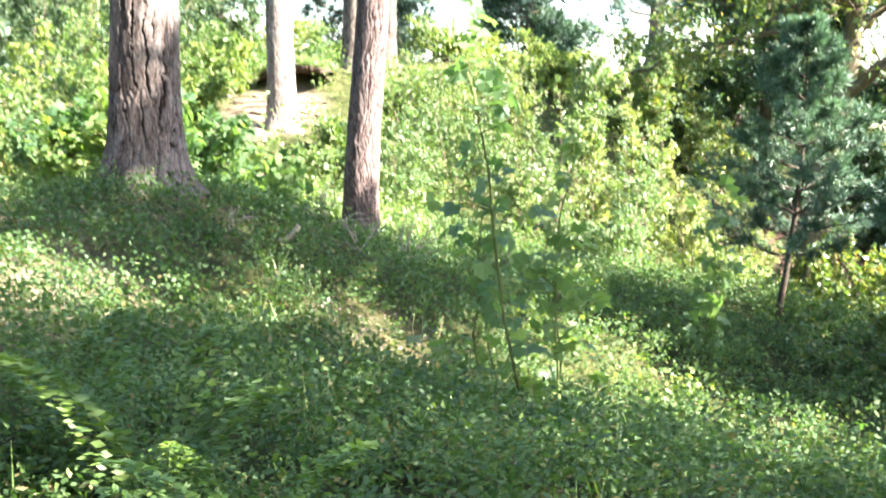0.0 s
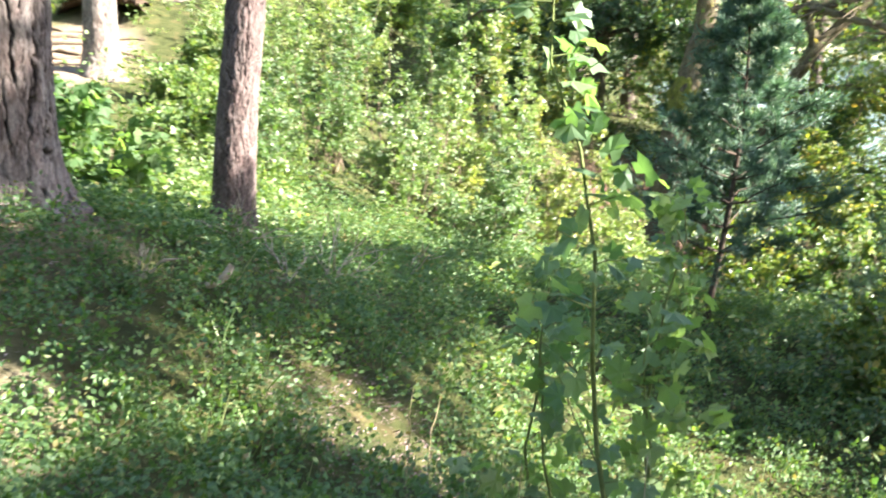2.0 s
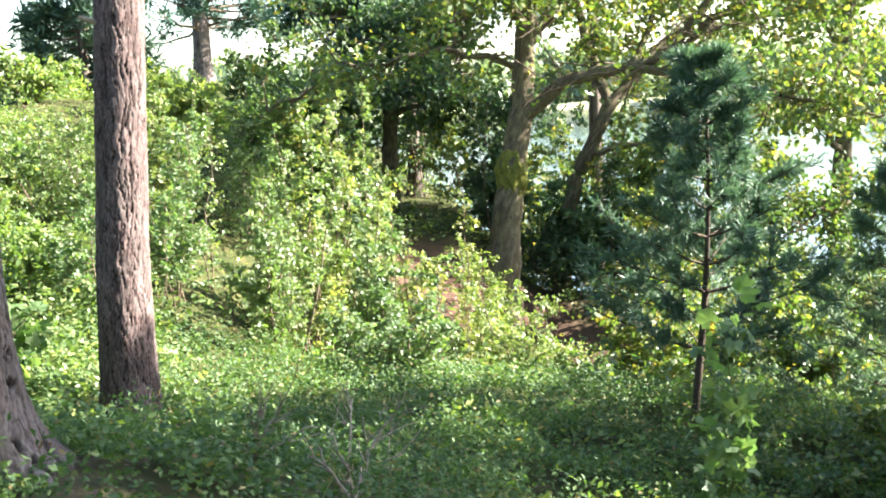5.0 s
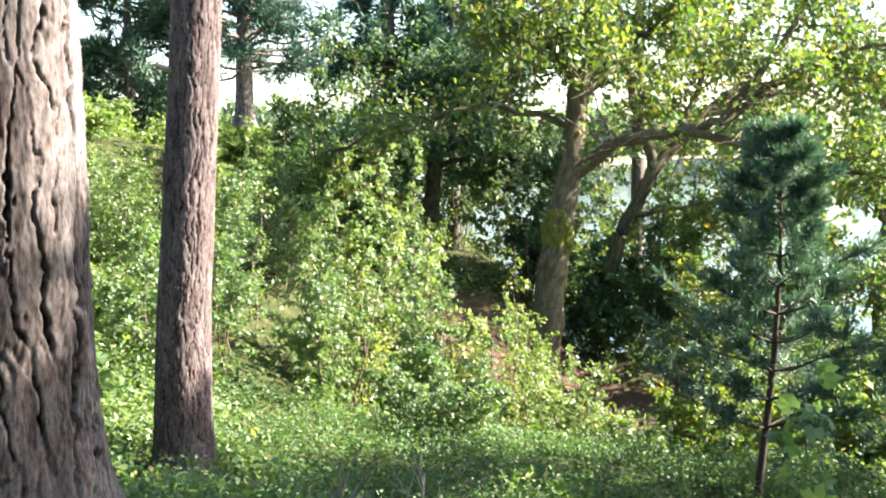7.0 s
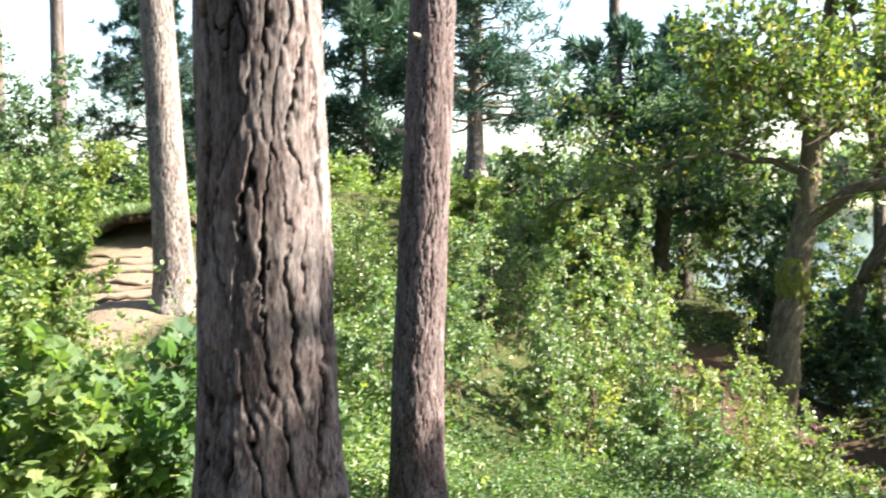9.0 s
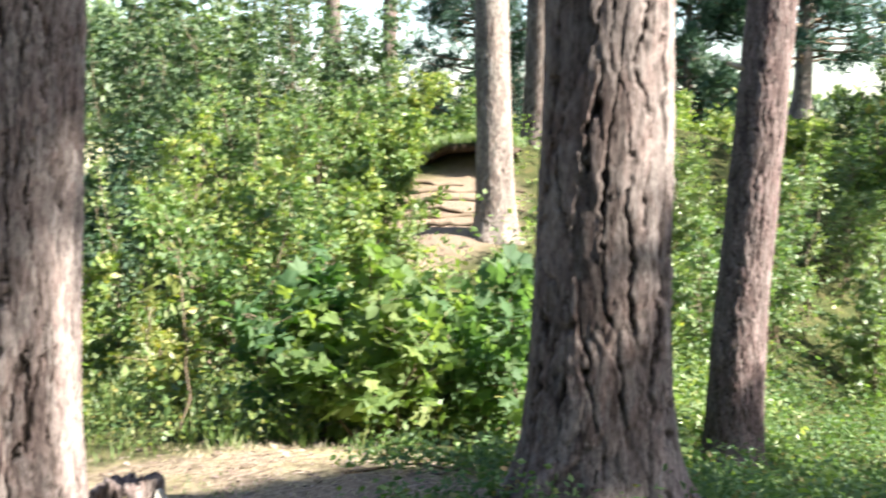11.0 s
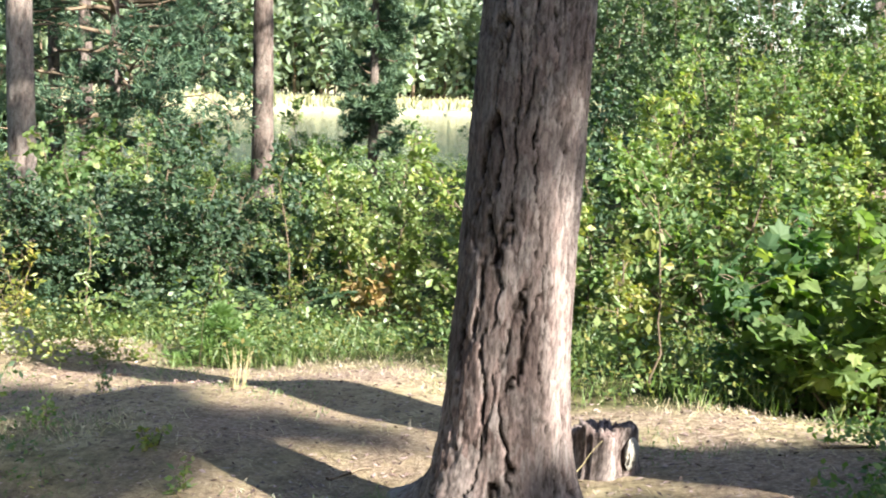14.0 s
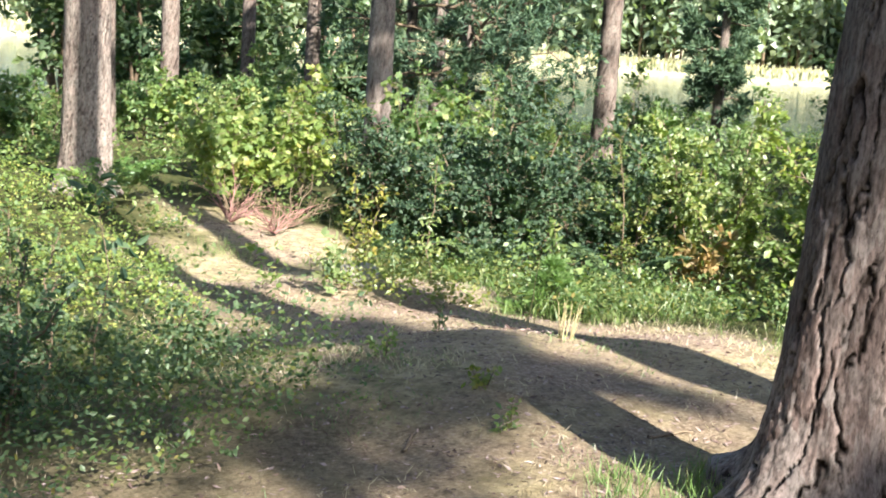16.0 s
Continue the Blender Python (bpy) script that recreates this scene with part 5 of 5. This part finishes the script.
fern(1.78, -.75, 7, .62, 801, None, .55)
fern(2.02, -.95, 6, .50, 802, None, .6)
fern(1.40, -.45, 6, .52, 813, None, .45)
fern(-9.9, 5.0, 7, .8, 804)
fern(-10.6, 5.7, 7, .8, 805)
fern(-6.6, 6.9, 7, .7, 806, LEAF_DARK)
fern(-5.4, 7.0, 7, .7, 807, LEAF_DARK)
fern(-7.5, 6.5, 6, .6, 808, LEAF_DARK)

# ---- small saplings and stalks round the clearing ----
leafy("rowan_sapling", -6.6, 6.15, .95, .22, "thin rowan sapling with pale tips", "sapling", LEAF_BIRCH, 851, stems=1, twigs=11, leaves=9, leaf=.07, aspect=.35, group="rowans", stem_r=.008, fan=1.0)
leafy("rowan_sapling", -5.1, 5.9, .62, .2, "thin rowan sapling with pale tips", "sapling", LEAF_HAZEL, 852, stems=1, twigs=7, leaves=8, leaf=.07, aspect=.35, group="rowans", stem_r=.006, fan=1.0, low=.5)
leafy("rowan_sapling", -7.2, 5.95, .8, .3, "bushy rowan sapling with yellowing leaves", "sapling", LEAF_YELLOW, 853, stems=4, twigs=9, leaves=9, leaf=.06, aspect=.4, group="rowans", stem_r=.006, fan=.8)
leafy("weed", -4.75, 2.35, 1.0, .16, "tall thin weed with dark narrow leaves", "weed", LEAF_DARK, 854, stems=1, twigs=9, leaves=4, leaf=.075, aspect=.4, stem_r=.005, low=.5, fan=1.0, group="weeds")
leafy("weed", -4.15, 3.5, .16, .07, "small green weed on bare ground", "weed", LEAF_HAZEL, 855, stems=3, twigs=5, leaves=5, leaf=.035, stem_r=.003, group="weeds")
leafy("weed", -4.55, 4.25, .17, .07, "small dark weed on bare ground", "weed", LEAF_DARK, 858, stems=3, twigs=5, leaves=5, leaf=.03, stem_r=.003, group="weeds")
leafy("weed", -3.35, 3.35, .12, .09, "small yellow-green weed on bare ground", "weed", LEAF_YELLOW, 859, stems=4, twigs=4, leaves=4, leaf=.035, stem_r=.003, group="weeds")
leafy("weed", -6.1, 4.75, .42, .14, "bright green seedling among dry weeds", "weed", LEAF_SUNLIT, 860, stems=2, twigs=6, leaves=4, leaf=.075, stem_r=.004, group="weeds", maple=True)
leafy("weed", -2.95, 3.1, .13, .06, "small green weed on bare ground", "weed", LEAF_HAZEL, 856, stems=3, twigs=4, leaves=4, leaf=.035, stem_r=.003, group="weeds")
leafy("oak_seedling", -2.05, 5.45, .95, .12, "thin bare-stemmed seedling with yellow-green leaves", "sapling", LEAF_YELLOW, 857, stems=1, twigs=7, leaves=5, leaf=.06, stem_r=.008, low=.45, fan=1.2)


def stalk(name, x, y, dx, dy, h, rad, mat, label, category, seed, group=""):
    rr = np.random.default_rng(seed)
    z = gz1(x, y)
    v, q = tubes([(bend((0, 0, -.03), (dx, dy, h), rr, .04, -.04, 8), np.linspace(rad, rad * .35, 8))], 6)
    ob = link(name, np_mesh(name, v, q, True), mat)
    ob.location = (x, y, z)
    return tagged(ob, label, category, group)


stalk("dry_stalk", -1.70, 3.55, .16, .05, .22, .004, STALK, "single dry grass stalk leaning beside the stump", "stalk", 870, "dry stalks")
for k, (x, y, dx, dy, h) in enumerate([(-5.35, 3.95, .05, .03, .30), (-5.2, 3.75, -.22, -.1, .16), (1.9, 2.6, .02, .0, .42), (2.0, 2.75, .05, .02, .38), (2.15, 1.2, .0, .02, .45), (2.6, 1.4, -.03, 0, .5), (-4.5, 4.9, .08, 0, .45), (-7.0, 5.4, .04, 0, .5)]):
    stalk("dry_stalk", x, y, dx, dy, h, .004, STALK, "single dry grass stalk", "stalk", 871 + k, "dry stalks")

# pale tussock on the clearing
t = thing_at("grass_tussock", -3.80, 4.42, "tussock of pale dry grass stalks", "grass tussock")
rr = np.random.default_rng(880)
for k in range(16):
    a = rr.uniform(0, 6.28)
    lean = rr.uniform(.02, .12)
    v, q = tubes([(bend((math.cos(a) * .03, math.sin(a) * .03, -.02), (math.cos(a) * lean + .02, math.sin(a) * lean, rr.uniform(.14, .28)), rr, .04, -.05, 6), np.linspace(.0028, .001, 6))], 4)
    link("grass_stalk", np_mesh("grass_stalk", v, q, True), STALK, t)


# ---- dead wood ----
def dead_branch(x, y, size, arms, seed, label="bleached dead branch with forked twigs lying on the bilberries", lift=0.12, wood=None):
    rr = np.random.default_rng(seed)
    t = thing_at("dead_branch", x, y, label, "branch", "dead branches")
    for _ in range(arms):
        a, el = rr.uniform(0, 6.28), rr.uniform(.15, 1.1)
        e = np.array([math.cos(a) * math.cos(el), math.sin(a) * math.cos(el), math.sin(el)]) * size * rr.uniform(.6, 1.1)
        l = bend((0, 0, lift * .3), e + np.array([0, 0, lift * .5]), rr, .10, -.05, 7)
        v, q = tubes([(l, np.linspace(.008, .003, 7))], 5)
        arm = link("branch", np_mesh("branch", v, q, True), wood or DEADWOOD, t)
        for _ in range(3):
            o = l[rr.integers(2, 6)]
            e2 = o + (unit(e) + rr.normal(size=3) * .5) * size * rr.uniform(.2, .45)
            v, q = tubes([(bend(o, e2, rr, .1, 0, 4), np.linspace(.004, .0015, 4))], 4)
            link("twig", np_mesh("twig", v, q, True), wood or DEADWOOD, arm)


dead_branch(1.05, 4.35, .34, 6, 901)
dead_branch(1.55, 4.75, .36, 7, 902)
dead_branch(1.35, 4.0, .22, 4, 903)
dead_branch(.75, 3.15, .2, 3, 904)
dead_branch(2.1, 6.2, .3, 4, 905)
dead_branch(-9.9, 6.5, .5, 12, 906, "reddish dead brushwood beside the path", wood=TWIG)
dead_branch(-9.55, 6.25, .42, 14, 908, "reddish dead brushwood beside the path", wood=HEATHER)
dead_branch(-9.1, 6.45, .40, 14, 909, "reddish dead brushwood beside the path", wood=HEATHER)
dead_branch(-9.3, 6.8, .45, 12, 907, "reddish dead brushwood beside the path", wood=TWIG)

rr = np.random.default_rng(910)
v, q = tubes([(np.array([(-.06, 0, 0), (-.03, 0, .01), (.0, .01, .02), (.03, .02, .05), (.05, .02, .09)]), np.array([.017, .02, .019, .021, .016]))], 12)
ob = link("broken_stick", np_mesh("broken_stick", v, q, True), DEADWOOD)
ob.location = (1.07, 3.28, gz1(1.07, 3.28) + .12)
tagged(ob, "short curved piece of rotten branch", "stick")
for k, (x, y, a, ln) in enumerate([(-1.0, 4.45, .3, .35), (-.5, 4.3, 2.8, .22), (-1.5, 4.7, .1, .3), (-2.6, 3.5, 1.2, .2), (-3.1, 2.7, 2.2, .25), (-.8, 5.0, .5, .28), (-5.0, 4.8, .2, .3)]):
    l = bend((0, 0, .008), (math.cos(a) * ln, math.sin(a) * ln, .012), rr, .05, 0, 6)
    v, q = tubes([(l, np.linspace(.008, .004, 6))], 6)
    ob = link("fallen_twig", np_mesh("fallen_twig", v, q, True), TWIG)
    ob.location = (x, y, gz1(x, y))
    tagged(ob, "thin brown twig lying on the litter", "twig", "fallen twigs")


# ---- stump, stone, bank, roots ----
def stump(x, y, rad, h, seed):
    rr = np.random.default_rng(seed)
    t = thing_at("tree_stump", x, y, "low rotten stump with a rounded grey top beside the pine", "stump")
    th = np.linspace(0, 2 * np.pi, 72, endpoint=False)
    jag = 0.90 + 0.10 * np.sin(th + 2.2) + 0.05 * np.sin(th * 3 + 1) + 0.022 * rr.normal(size=72)
    rings = []
    ridge = np.convolve(np.tile(rr.normal(size=72), 3), np.ones(4) / 4, 'same')[72:144] * .016 + .004 * rr.normal(size=72)
    for f in np.linspace(0, 1, 14):
        R = rad * (1 + .55 * (1 - f) ** 3 + .12 * np.sin(th * 4)) + ridge
        rings.append(np.stack([R * np.cos(th), R * np.sin(th), -.06 + (h + .06) * f * jag], -1))
    for f, dz in ((.9, .012), (.6, .008), (.3, -.008), (.02, -.012)):
        R = rad * f + ridge * f
        rings.append(np.stack([R * np.cos(th), R * np.sin(th), h * jag * f + h * .8 * (1 - f) + dz + .01 * rr.normal(size=72)], -1))
    v = np.concatenate(rings)
    k = len(rings)
    i, j = np.meshgrid(np.arange(k - 1), np.arange(72), indexing="ij")
    q = np.stack([i * 72 + j, i * 72 + (j + 1) % 72, (i + 1) * 72 + (j + 1) % 72, (i + 1) * 72 + j], -1).reshape(-1, 4)
    me = np_mesh("wood", v, q, True)
    put_attr(me, "plate", np.clip(np.tile(.6 + 25 * ridge, k) + .25 * rr.normal(size=len(v)), 0, 1))
    link("wood", me, BARK, t)
    bm = bmesh.new()
    bmesh.ops.create_icosphere(bm, subdivisions=3, radius=1)
    for vert in bm.verts:
        vert.co *= 1 + .3 * noise.noise(vert.co * 2.5)
        vert.co = Vector((vert.co.x * .02 + rad * 1.05, vert.co.y * .05, vert.co.z * .06 + h * .5))
    part("moss", bm, STONE, t, "pale grey lichen on the rim")


stump(-1.69, 3.98, .11, .19, 921)


def rock(x, y, sx, sy, sz, seed, label):
    bm = bmesh.new()
    bmesh.ops.create_icosphere(bm, subdivisions=4, radius=1)
    for vert in bm.verts:
        c = vert.co.copy()
        vert.co *= 1 + .22 * noise.noise(c * 1.6 + Vector((seed, 0, 0))) + .06 * noise.noise(c * 6)
        vert.co = Vector((vert.co.x * sx, vert.co.y * sy, vert.co.z * sz))
    ob = part("rock", bm, STONE, None)
    for p in ob.data.polygons:
        p.use_smooth = True
    ob.location = (x, y, gz1(x, y) + sz * .25)
    tagged(ob, label, "rock", "rocks")


rock(-6.35, 5.2, .20, .14, .11, 3, "low grey rock half sunk in the clearing")
rock(2.1, 13.2, .14, .12, .1, 9, "small pale stone among the bushes")


def overhang():
    """The root mat that juts out over the worn hollow at the head of the path."""
    xs = np.linspace(-2.15, -1.0, 70)
    rows = []
    rr = np.random.default_rng(930)
    wob = np.cumsum(rr.normal(size=70)) * .025
    wob -= wob.mean()
    lip = 13.45 + wob + .10 * np.sin(xs * 2.3) + .25 * np.abs((xs + 1.55) / .5) ** 2
    topz = gz(xs, np.full(70, 14.5)) + .03 - .05 * np.abs((xs + 1.55) / .5) ** 4
    prof = [(1.15, -.12), (.55, .01), (.2, .015), (.05, .0), (0, -.03), (.03, -.06), (.25, -.09), (.8, -.14)]
    for dy, dz in prof:
        rows.append(np.stack([xs, lip + dy + .015 * rr.normal(size=70), topz + dz + .012 * rr.normal(size=70)], -1))
    v = np.concatenate(rows)
    i, j = np.meshgrid(np.arange(len(prof) - 1), np.arange(69), indexing="ij")
    q = np.stack([i * 70 + j, i * 70 + j + 1, (i + 1) * 70 + j + 1, (i + 1) * 70 + j], -1).reshape(-1, 4)
    tagged(link("bank_edge", np_mesh("bank_edge", v, q, True), SOIL), "dark overhanging soil edge above the sandy path", "bank", kind="structure")
    x = rr.uniform(-2.05, -1.05, 700)
    y = np.interp(x, xs, lip) + rr.uniform(.0, .9, 700)
    z = np.interp(x, xs, topz)
    p = np.repeat(np.c_[x, y, z], 8, 0) + rr.normal(size=(5600, 3)) * [.05, .05, .005]
    d = rr.normal(size=(5600, 3)) * .5
    d[:, 2] = .9
    v, q = blades(p, d, rr.uniform(.05, .17, 5600), .012, rr)
    tagged(link("bank_grass", np_mesh("bank_grass", v, q), GRASS), "short grass on top of the bank", "grass", kind="stuff")


overhang()
rr = np.random.default_rng(940)
for k, (y, x0, x1) in enumerate([(11.6, -2.1, -1.2), (11.95, -2.25, -1.0), (12.3, -2.2, -1.15), (12.65, -2.2, -.7), (12.95, -2.2, -.9), (13.25, -2.4, -1.6)]):
    n = 12
    xs = np.linspace(x0, x1, n)
    ys = y + np.cumsum(rr.normal(size=n)) * .03
    v, q = tubes([(np.stack([xs, ys, gz(xs, ys) + .012 + .012 * rr.normal(size=n)], -1), np.linspace(.032, .014, n))], 8)
    tagged(link("tree_root", np_mesh("tree_root", v, q, True), TWIG), "exposed root forming a step across the sandy path", "root", "path roots")


# broadleaf trees between the clearing and the lake
for k, (x, y, h, sp) in enumerate([(-24, 11.5, 5.5, 2.2), (-27, 15, 6, 2.4), (-29, 8, 6, 2.4), (-26, 4, 6, 2.4), (-22, 7.2, 4.5, 2.0), (-20, 3.2, 4.5, 2.0), (-27, 20, 5.5, 2.4), (-24, 20.5, 4.6, 2.0), (-31, 18, 6, 2.6), (-23, 15.5, 4.2, 1.9), (-30, 24, 6, 2.6)]):
    leafy("broadleaf_tree", x, y, h, sp, "dark broadleaf tree near the lake shore", "tree", AL, 700 + k, 7, 24, 22, .20, .62, group="shore trees", stem_r=.06)
